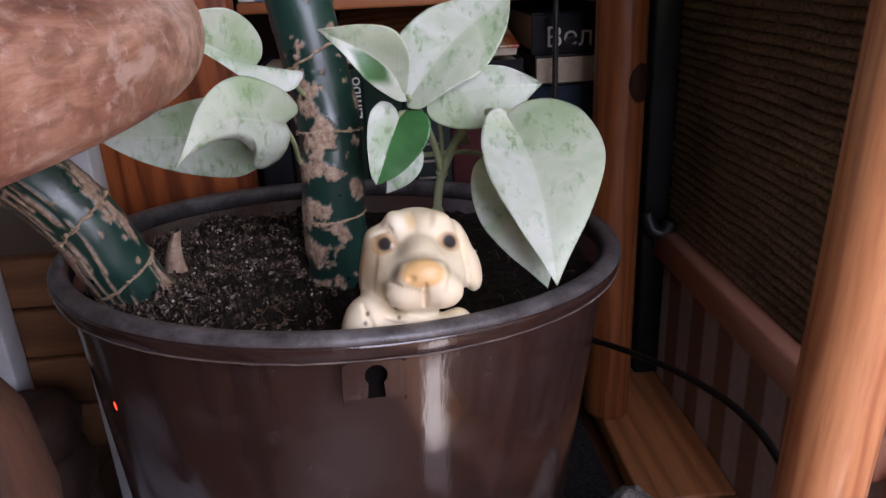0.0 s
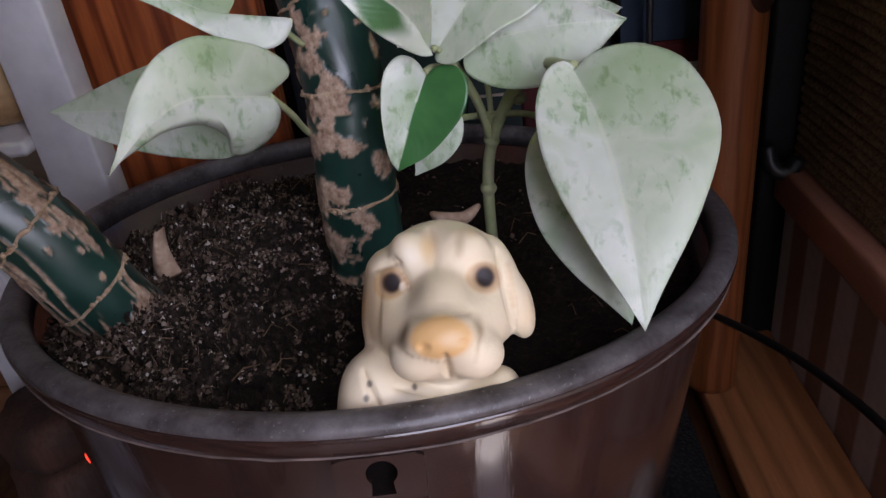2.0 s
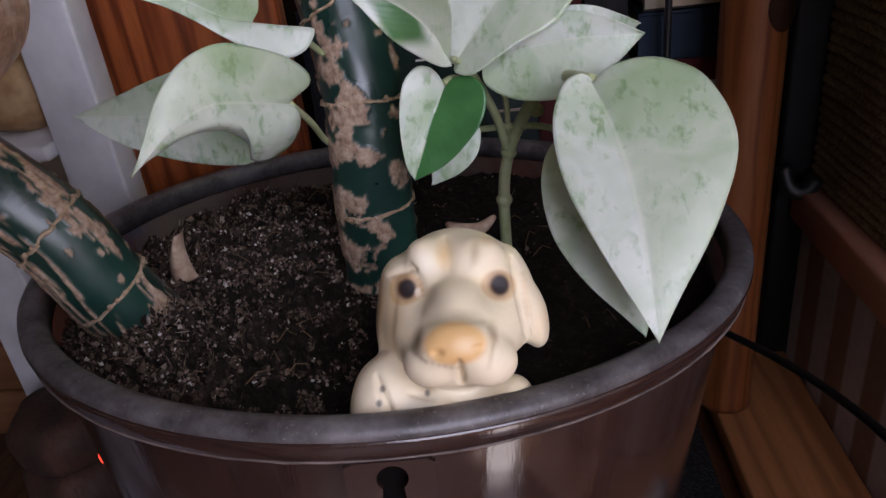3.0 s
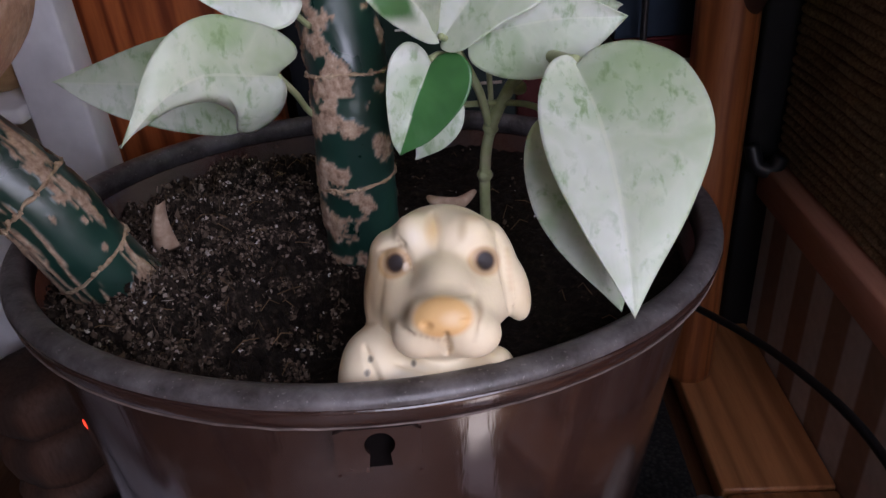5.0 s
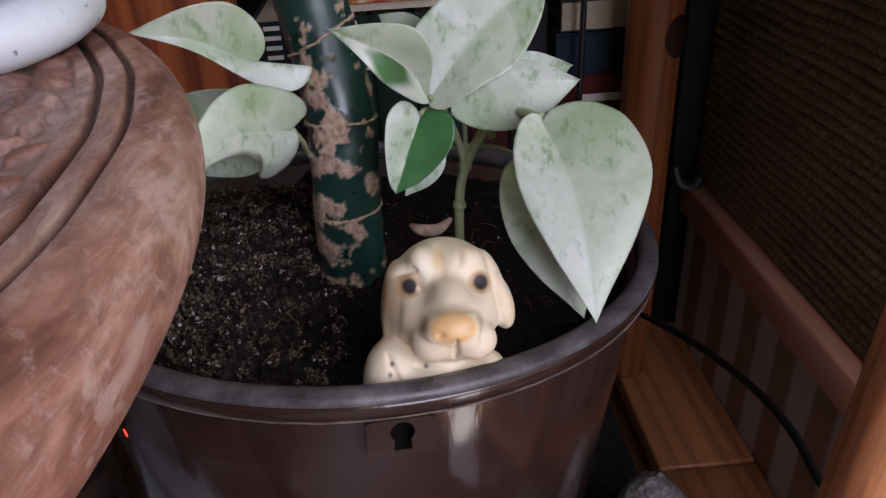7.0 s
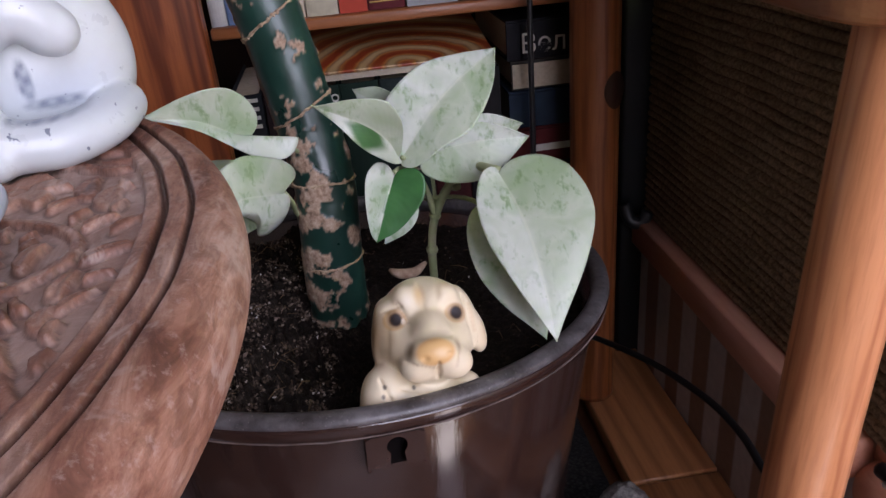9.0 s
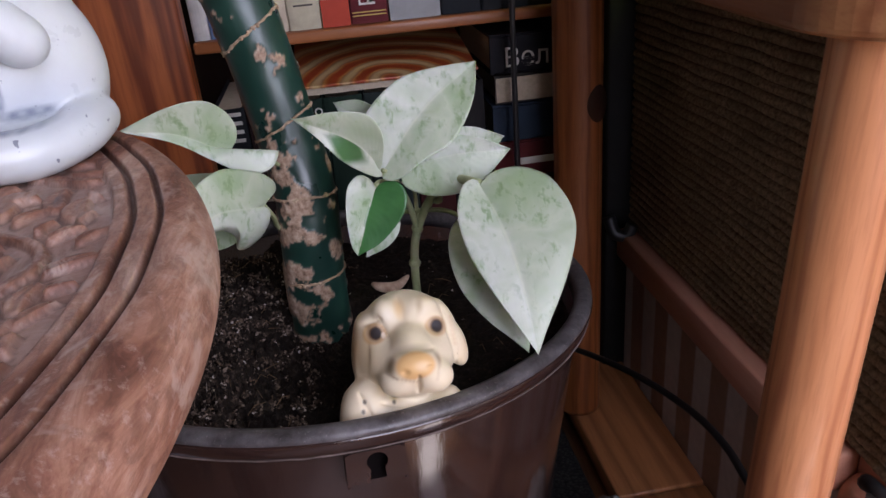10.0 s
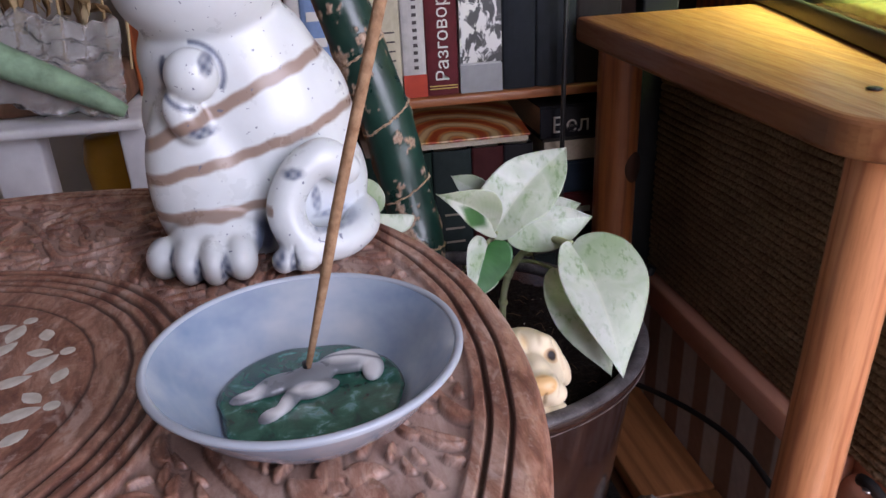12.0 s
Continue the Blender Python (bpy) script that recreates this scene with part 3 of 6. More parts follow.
def soil_crumbs():
    rng = random.Random(4)
    verts, faces = [], []
    shape = [Vector(v) for v in ((1, 0, 0), (0, 1, 0), (-1, 0, 0), (0, -1, 0), (0, 0, 1), (0, 0, -1))]
    tris = [(k, (k + 1) % 4, 4) for k in range(4)] + [((k + 1) % 4, k, 5) for k in range(4)]
    for _ in range(260000):
        r, a = 0.1455 * math.sqrt(rng.random()), rng.uniform(0, 6.283)
        x, y = r * math.cos(a), r * math.sin(a)
        keep = min(max(0.10 - 15 * (x + 0.042 + 0.20 * max(y + 0.02, 0)), 0.012), 0.90)
        if noise.noise(Vector((x, y, 2)) * 75) < 0.18 - keep or noise.noise(Vector((x, y, 9)) * 130) < -0.30 or rng.random() > keep * (1.0 - 2.2 * abs(fractal((x, y, 3), 120, 2))):
            continue
        size = 0.0004 + 0.0010 * rng.random() ** 2
        if x < -0.03 and rng.random() < 0.02:
            size = rng.uniform(0.0014, 0.0026)
        turn = Euler((rng.uniform(0, 6), rng.uniform(0, 6), rng.uniform(0, 6))).to_matrix()
        at0, base = Vector((x, y, soil_height(x, y) + size * rng.uniform(0.2, 1.6))), len(verts)
        kind = rng.random()
        stretch = Vector((rng.uniform(2.0, 4.5), 0.28, 0.28)) if kind < 0.14 else Vector((rng.uniform(1.0, 1.6), rng.uniform(0.8, 1.2), 0.35)) if kind < 0.24 else Vector((rng.uniform(0.8, 1.5), rng.uniform(0.7, 1.1), rng.uniform(0.5, 0.9)))
        for v in shape:
            verts.append(at0 + turn @ (v * stretch * (size * rng.uniform(0.5, 1.35))))
        faces += [tuple(base + k for k in f) for f in tris]
    for _ in range(420):
        r, a, clod = 0.138 * math.sqrt(rng.random()), rng.uniform(1.9, 4.6), rng.uniform(0.0014, 0.0036)
        x, y = r * math.cos(a), r * math.sin(a)
        heart = Vector((x, y, soil_height(x, y) + 0.35 * clod))
        for _ in range(34):
            way = Vector((rng.gauss(0, 1), rng.gauss(0, 1), rng.gauss(0, 0.8))).normalized()
            turn, size, base = Euler((rng.uniform(0, 6), rng.uniform(0, 6), 0)).to_matrix(), rng.uniform(0.0005, 0.0011), len(verts)
            for v in shape:
                verts.append(heart + way * clod * rng.uniform(0.75, 1.0) + turn @ (v * size * rng.uniform(0.6, 1.4)))
            faces += [tuple(base + k for k in f) for f in tris]
    me = bpy.data.meshes.new("soil_crumb")
    me.from_pydata(verts, [], faces)
    me.materials.append(CRUMBS)
    return new("soil_crumbs", me)


single(soil_crumbs(), "loose brown soil crumbs and pale grit on the bed", "soil", kind="stuff")


ROOT = plain("dry_root", (0.20, 0.13, 0.07), 0.9, 0.3, 120)


def soil_fibres():
    rng = random.Random(9)
    verts, faces = [], []
    for _ in range(420):
        r, a = 0.137 * math.sqrt(rng.random()), rng.uniform(0, 6.283)
        x, y = r * math.cos(a), r * math.sin(a)
        if x > -0.03 and rng.random() < 0.88:
            continue
        n, ln, h = rng.uniform(0, 6.283), rng.uniform(0.004, 0.013), rng.uniform(0.0, 0.004)
        d, w = Vector((math.cos(n), math.sin(n), 0)), 0.0002
        side = Vector((-d.y, d.x, 0))
        p0 = Vector((x, y, soil_height(x, y) + 0.0008))
        line = [p0, p0 + d * ln * 0.5 + Vector((0, 0, h + 0.0008)) + side * rng.uniform(-0.002, 0.002), p0 + d * ln]
        base = len(verts)
        for q in line:
            verts += [q + side * w, q - side * w, q + Vector((0, 0, 2 * w))]
        for s in (0, 3):
            for k in range(3):
                faces.append((base + s + k, base + s + (k + 1) % 3, base + s + 3 + (k + 1) % 3, base + s + 3 + k))
    me = bpy.data.meshes.new("soil_fibre")
    me.from_pydata(verts, [], faces)
    me.materials.append(ROOT)
    return new("soil_fibres", me)


single(soil_fibres(), "dry straw-coloured root fibres lying on the soil", "plant litter", kind="stuff")


# ---------------------------------------------------------------- green canes
def cane(name, line, radius, cork_level, seed, label, streaks=False):
    """A thick green stem whose skin is broken by raised corky patches."""
    pts = spline(line, 40)
    n, bm, side, rows = 120, bmesh.new(), None, []
    layer = bm.verts.layers.float.new("cork")
    length = 0.0
    for i, q in enumerate(pts):
        ahead = (pts[min(i + 1, len(pts) - 1)] - pts[max(i - 1, 0)]).normalized()
        side = (side - ahead * side.dot(ahead)).normalized() if side else (Vector((1, 0, 0)) - ahead * ahead.x).normalized()
        up = ahead.cross(side)
        length += (q - pts[i - 1]).length if i else 0
        row = []
        for k in range(n):
            a = 2 * math.pi * k / n
            spot = Vector((math.cos(a) * radius, math.sin(a) * radius, length * (0.35 if streaks else 1.0)))
            f = noise.fractal((spot + Vector((seed, 0, 0))) * (85 if streaks else 62), 0.65, 2.1, 4) + cork_level(length, a)
            c = min(max((f - 0.0) / 0.05, 0), 1)
            if streaks:
                scratch = noise.noise(Vector((math.cos(a) * 11, math.sin(a) * 11, length * 38))) + 0.66 * max(math.cos(a + 2.3), 0) - 0.55
                fleck = noise.noise(Vector((math.cos(a) * 4, math.sin(a) * 4, length * 190 + 3))) - 0.52
                c = max(c, min(max(scratch / 0.10, 0), 1), min(max(fleck / 0.05, 0), 1))
            v = bm.verts.new(q + (radius * (1 + 0.012 * fractal(spot, 30, 2)) + 0.0007 * c * (1 + 0.7 * fractal(spot, 400, 2))) * (math.cos(a) * side + math.sin(a) * up))
            v[layer] = c
            row.append(v)
        rows.append(row)
    for a, b in zip(rows, rows[1:]):
        for k in range(n):
            bm.faces.new((a[k], a[(k + 1) % n], b[(k + 1) % n], b[k]))
    bm.faces.new(rows[0][::-1])
    bm.faces.new(rows[-1])
    return part(name, bm, CANE), pts


def scar_ring(at0, axis, radius, lean, parent, seed):
    """A ragged pale ring where a leaf once sat."""
    rng = random.Random(seed)
    axis = Vector(axis).normalized()
    side = axis.orthogonal().normalized()
    up = axis.cross(side)
    pts = []
    for k in range(40):
        a = 2 * math.pi * k / 40
        pts.append(Vector(at0) + (radius + 0.0002) * (math.cos(a) * side + math.sin(a) * up) + axis * (lean * math.cos(a + 0.6) + rng.uniform(-0.0006, 0.0006)))
    bm = tube(pts + [pts[0]], lambda t: 0.0006 + 0.0006 * abs(math.sin(t * 37 + seed)) * rng.random(), 6, 2)
    for _ in range(26):
        a = rng.uniform(0, 6.283)
        q = Vector(at0) + (radius + 0.0004) * (math.cos(a) * side + math.sin(a) * up) + axis * (lean * math.cos(a + 0.6) + rng.uniform(-0.001, 0.001))
        bmesh.ops.create_icosphere(bm, subdivisions=1, radius=rng.uniform(0.0005, 0.0014), matrix=Matrix.Translation(q))
    return part("leaf_scar", bm, SCAR, parent, "ragged tan leaf scar")


CANE_LINE = [(-0.004, 0.001, 0.205), (-0.003, 0.002, 0.262), (-0.001, 0.006, 0.31), (-0.007, 0.016, 0.352), (-0.017, 0.022, 0.405), (-0.031, 0.028, 0.452), (-0.045, 0.033, 0.50), (-0.062, 0.04, 0.56)]


def tall_cork(h, a):
    front = math.cos(a + 2.5)
    low = 0.32 if h < 0.13 else 0.02
    return -0.42 + low * (0.35 + 1.1 * max(front, -0.3)) + 0.55 * math.exp(-((h - 0.252) / 0.01) ** 2) - (0.10 if h > 0.15 else 0)


tall, tall_line = cane("plant_cane", CANE_LINE, 0.0180, tall_cork, 0.0, "")
tagged(tall, "tall dark green plant cane with peeling tan bark", "plant stem")
for q, lean, s in (((-0.003, 0.002, 0.262), 0.002, 1), ((-0.001, 0.006, 0.311), -0.001, 2), ((-0.007, 0.016, 0.352), 0.006, 3), ((-0.0165, 0.0215, 0.404), 0.007, 4), ((-0.030, 0.0278, 0.448), 0.005, 5), ((-0.048, 0.034, 0.51), 0.004, 6)):
    i = min(range(len(tall_line)), key=lambda j: (tall_line[j] - Vector(q)).length)
    scar_ring(tall_line[i], tall_line[min(i + 2, len(tall_line) - 1)] - tall_line[max(i - 2, 0)], 0.0181, lean, tall, s)

OLD_LINE = [(-0.094, -0.046, 0.218), (-0.107, -0.053, 0.250), (-0.120, -0.058, 0.285), (-0.139, -0.061, 0.312), (-0.166, -0.060, 0.334), (-0.185, -0.058, 0.345)]


def old_cork(h, a):
    return -0.85 + 0.66 * max(math.cos(a + 0.1), 0) ** 7 + 0.75 * math.exp(-((h - 0.016) / 0.012) ** 2) * max(math.cos(a + 0.9), 0) + 0.95 * math.exp(-((h - 0.150) / 0.018) ** 2)


old, old_line = cane("old_cane", OLD_LINE, 0.0175, old_cork, 5.0, "", True)
tagged(old, "leaning old green cane with scratched corky bark", "plant stem")
for q, lean, s in (((-0.104, -0.051, 0.258), 0.003, 11), ((-0.119, -0.0585, 0.290), 0.003, 12), ((-0.146, -0.06, 0.326), 0.002, 13)):
    i = min(range(len(old_line)), key=lambda j: (old_line[j] - Vector(q)).length)
    scar_ring(old_line[i], old_line[i + 2] - old_line[i - 2], 0.0177, lean, old, s)
husk = bmesh.new()
bmesh.ops.create_grid(husk, x_segments=8, y_segments=12, size=1)
for v in husk.verts:
    u, w = v.co.x, (v.co.y + 1) / 2
    v.co = Vector((0.0035 * u * (1.1 - 0.8 * w) + 0.004 * w * w, 0.003 * u * u - 0.004 * w, 0.016 * w)) * 1.75
bmesh.ops.solidify(husk, geom=list(husk.faces), thickness=0.0004)
husk_ob = part("dry_sheath", husk, DRY, old, "curled dry papery sheath")
husk_ob.location = (-0.093, -0.026, 0.241)


# ---------------------------------------------------------------- climbing vine with variegated leaves
def blade(base, tip, right, right_edge, left_edge, middle=((0.5, 0.0),), fold=0.15, bulge=0.06, sag=0.0, wave=0.02, roll=(0.0, 0.0), half=None):
    """A heart-shaped leaf. The edges and the midrib are smooth lines from the notch to the tip, in leaf lengths along and across; right points to its right-hand edge."""
    base, tip, right = Vector(base), Vector(tip), Vector(right)
    ln, d = (tip - base).length, (tip - base).normalized()
    right = (right - d * right.dot(d)).normalized()
    up = right.cross(d)
    if up.dot(Vector((0.03, -0.41, 0.46)) - (base + tip) / 2) < 0:
        up = -up
    nu, nv = 48, 16

    def even(points):
        line = spline([(0, 0, 0), *((a, b, 0) for a, b in points), (1, 0, 0)], 12)
        far = [0.0]
        for a, b in zip(line, line[1:]):
            far.append(far[-1] + (b - a).length)
        out, j = [], 0
        for i in range(nu + 1):
            w = far[-1] * i / nu
            while j < len(far) - 2 and far[j + 1] < w:
                j += 1
            out.append(line[j].lerp(line[j + 1], (w - far[j]) / max(far[j + 1] - far[j], 1e-9)))
        return out

    rib, edges = even(middle), {1: even(right_edge), -1: even(left_edge)}
    bm = bmesh.new()
    layer = bm.verts.layers.float_color.new("blade")
    ph, rows = 40 * base.x + 90 * tip.z, []
    for i in range(nu + 1):
        u, row = i / nu, []
        for k in range(-nv, nv + 1):
            side, w = (1 if k >= 0 else -1), abs(k) / nv
            q = rib[i].lerp(edges[side][i], w)
            out = (q - rib[i]).length
            h = fold * out + bulge * 4 * u * (1 - u) - sag * out * out * 2
            h += wave * w * w * math.sin(9 * u + ph + 1.3 * side) + 0.004 * fractal((q.x * 2 + ph, q.y * 2, 0), 2.5, 2)
            h -= roll[0 if side > 0 else 1] * max(w - 0.45, 0) ** 2 * math.sin(math.pi * min(u + 0.12, 1))
            v = bm.verts.new(base + ln * (d * q.x + right * q.y + up * h))
            v[layer] = (u, 0.5 + 0.5 * k / nv, half(u, k / nv) if half else 0.0, 1)
            row.append(v)
        rows.append(row)
    for a, b in zip(rows, rows[1:]):
        for k in range(2 * nv):
            bm.faces.new((a[k], a[k + 1], b[k + 1], b[k]))
    bmesh.ops.remove_doubles(bm, verts=bm.verts, dist=1e-6)
    bmesh.ops.recalc_face_normals(bm, faces=bm.faces)
    ob = part("leaf", bm, LEAF_HALF if half else LEAF, vine)
    skin = ob.modifiers.new("thickness", "SOLIDIFY")
    skin.thickness = 0.0004
    return ob


vine = thing("climbing_vine", "trailing houseplant with pale cream-green marbled heart-shaped leaves", "plant", (0.057, -0.006, 0.25))
vine.location = (0, 0, 0)
# the large leaf hanging over the rim, and the one under it
blade((0.091, -0.059, 0.327), (0.102, -0.1245, 0.2635), (1, 0.08, 0.10),
      ((-0.04, 0.06), (-0.05, 0.15), (-0.02, 0.26), (0.09, 0.375), (0.28, 0.42), (0.45, 0.39), (0.67, 0.26), (0.88, 0.09)),
      ((-0.03, -0.03), (0.01, -0.11), (0.17, -0.185), (0.41, -0.19), (0.69, -0.12), (0.92, -0.03)), ((0.30, 0.03), (0.6, 0.03)), fold=0.17, bulge=0.06, sag=0.15, wave=0.015)
blade((0.091, -0.038, 0.300), (0.101, -0.110, 0.256), (0.9, 0.3, 0.2),
      ((0.07, 0.14), (0.38, 0.22), (0.73, 0.14)), ((0.0, -0.10), (0.10, -0.20), (0.28, -0.26), (0.52, -0.26), (0.76, -0.18), (0.94, -0.05)), fold=0.10, bulge=0.05)
# the spray of pale leaves at the head of the vine
blade((0.0435, -0.0365, 0.3325), (0.101, -0.017, 0.381), (0.6, -0.5, -0.6),
      ((-0.03, 0.04), (0.03, 0.13), (0.25, 0.19), (0.47, 0.25), (0.77, 0.17)), ((-0.02, -0.13), (0.07, -0.25), (0.22, -0.33), (0.55, -0.31), (0.80, -0.17)), ((0.5, -0.05),), fold=0.10, bulge=0.05)
blade((0.056, -0.034, 0.333), (0.112, -0.0415, 0.338), (0.05, -0.3, -1),
      ((-0.05, 0.08), (-0.02, 0.19), (0.18, 0.30), (0.47, 0.32), (0.74, 0.21)), ((0.02, -0.06), (0.21, -0.17), (0.48, -0.22), (0.72, -0.16)), ((0.5, -0.04),), fold=0.14, bulge=0.03, sag=0.1)
blade((0.062, -0.018, 0.332), (0.117, -0.006, 0.334), (0.05, -0.1, -1),
      ((0.0, 0.12), (0.25, 0.26), (0.6, 0.24), (0.85, 0.11)), ((0.0, -0.12), (0.25, -0.22), (0.6, -0.20), (0.85, -0.09)), fold=0.1, bulge=0.05)
blade((0.0415, -0.047, 0.3365), (0.0025, -0.057, 0.3725), (0.75, -0.1, 0.75),
      ((0.05, 0.10), (0.20, 0.30), (0.36, 0.41), (0.54, 0.42), (0.77, 0.25)), ((-0.04, 0.0), (0.03, -0.05), (0.20, -0.075), (0.40, -0.07), (0.69, -0.02)), ((0.2, 0.10), (0.5, 0.12)), fold=0.22, bulge=0.02,
      half=lambda u, k: min(max((0.9 - abs(u - 0.45) / 0.30 - 1.2 * abs(k + 0.36) ** 1.5) * 2.5, 0), 1) if k < -0.02 else 0.0)
blade((0.048, -0.008, 0.350), (0.023, -0.002, 0.3645), (0.3, -0.2, 0.9),
      ((0.0, 0.14), (0.2, 0.32), (0.55, 0.32), (0.82, 0.15)), ((0.0, -0.14), (0.2, -0.28), (0.6, -0.24)), fold=0.1, bulge=0.08)
# the half white, half dark green leaf and the pale one behind it
blade((0.0385, -0.038, 0.3245), (0.0245, -0.0515, 0.2935), (1, 0.05, -0.25),
      ((-0.10, 0.05), (-0.17, 0.16), (-0.16, 0.30), (-0.04, 0.42), (0.20, 0.46), (0.45, 0.40), (0.77, 0.24)), ((-0.09, -0.09), (-0.13, -0.22), (-0.08, -0.34), (0.10, -0.41), (0.35, -0.37), (0.62, -0.27), (0.90, -0.12)),
      ((0.45, -0.03),), fold=0.30, bulge=0.05, half=lambda u, k: 1.0 if k > 0.02 * math.sin(11 * u) else 0.0)
blade((0.0485, -0.028, 0.306), (0.029, -0.034, 0.2835), (1, 0.1, -0.5),
      ((0.05, 0.12), (0.3, 0.24), (0.65, 0.20)), ((0.05, -0.15), (0.3, -0.30), (0.65, -0.25)), fold=0.15, bulge=0.04)
# three leaves beside the tall cane: one folded, one rolled under along its lower edge, one behind
blade((-0.031, -0.029, 0.350), (-0.0765, -0.0525, 0.3745), (0.5, 0.35, 0.85),
      ((0.05, 0.05), (0.04, 0.16), (0.10, 0.28), (0.26, 0.38), (0.48, 0.40), (0.73, 0.27)), ((-0.10, 0.05), (-0.22, 0.09), (-0.32, 0.12), (-0.29, -0.02), (-0.18, -0.11), (-0.04, -0.14), (0.20, -0.09), (0.6, 0.0)), ((0.25, 0.03), (0.6, 0.07)), fold=0.25, bulge=0.07, wave=0.03)
blade((-0.019, -0.046, 0.326), (-0.0605, -0.097, 0.321), (0.10, 0.25, 1),
      ((-0.06, 0.02), (-0.19, 0.05), (-0.20, 0.12), (-0.08, 0.24), (0.08, 0.34), (0.32, 0.45), (0.55, 0.43), (0.74, 0.31), (0.88, 0.15)),
      ((-0.07, -0.08), (-0.06, -0.19), (0.03, -0.27), (0.18, -0.29), (0.29, -0.23), (0.30, -0.12), (0.45, 0.02), (0.67, 0.08), (0.87, 0.05)), ((0.2, 0.08), (0.5, 0.19), (0.75, 0.15)), fold=-0.06, bulge=0.10, sag=0.2, roll=(0.0, 0.35))
blade((-0.030, -0.020, 0.314), (-0.1285, -0.007, 0.3185), (0.0, 0.3, 1),
      ((0.0, 0.12), (0.12, 0.21), (0.33, 0.22), (0.55, 0.17), (0.78, 0.09)), ((0.0, -0.10), (0.10, -0.17), (0.22, -0.21), (0.44, -0.20), (0.66, -0.15), (0.84, -0.08)), fold=-0.1, bulge=0.02)
STALKS = [
    ([(0.057, -0.006, 0.222), (0.0575, -0.007, 0.262), (0.061, -0.010, 0.285), (0.070, -0.018, 0.307), (0.080, -0.034, 0.323), (0.091, -0.058, 0.3275)], 0.0026),
    ([(0.061, -0.010, 0.285), (0.057, -0.018, 0.305), (0.051, -0.028, 0.322), (0.047, -0.034, 0.331)], 0.0018),
    ([(0.030, 0.004, 0.290), (0.050, -0.006, 0.296), (0.074, -0.020, 0.300), (0.086, -0.036, 0.300)], 0.0014),
    ([(0.047, -0.034, 0.331), (0.051, -0.034, 0.332), (0.056, -0.034, 0.333)], 0.0013),
    ([(0.047, -0.034, 0.331), (0.044, -0.040, 0.335), (0.0435, -0.045, 0.3365)], 0.0012),
    ([(0.053, -0.024, 0.318), (0.043, -0.032, 0.326), (0.0385, -0.038, 0.3265)], 0.0013),
    ([(0.030, 0.006, 0.285), (0.036, -0.004, 0.295), (0.042, -0.016, 0.304), (0.0485, -0.028, 0.306)], 0.0011),
    ([(-0.016, 0.006, 0.288), (-0.019, -0.006, 0.298), (-0.018, -0.026, 0.312), (-0.019, -0.046, 0.326)], 0.0014),
    ([(-0.012, -0.008, 0.335), (-0.018, -0.020, 0.345), (-0.031, -0.029, 0.350)], 0.0013),
    ([(0.062, -0.010, 0.287), (0.060, -0.014, 0.32), (0.048, -0.008, 0.350)], 0.0012),
]
for pts, r in STALKS:
    part("stalk", tube(pts, r, 10, 10), STALK, vine)
for q, r in (((0.0575, -0.007, 0.262), 0.0036), ((0.061, -0.010, 0.286), 0.0034), ((0.0735, -0.019, 0.3065), 0.0031)):
    node = bmesh.new()
    bmesh.ops.create_icosphere(node, subdivisions=3, radius=r, matrix=Matrix.Translation(q))
    for v in node.verts:
        v.co += 0.0005 * Vector((fractal(v.co, 500, 2), fractal(v.co, 470, 2), fractal(v.co, 520, 2)))
    part("stalk_node", node, STALK, vine)
sheath = tube([(0.030, -0.006, 0.252), (0.036, -0.010, 0.2505), (0.045, -0.010, 0.250), (0.053, -0.008, 0.255)], lambda t: 0.0008 + 0.0026 * math.sin(math.pi * t) ** 0.7, 10, 8)
part("dry_sheath", sheath, DRY, vine, "shrivelled brown sheath")

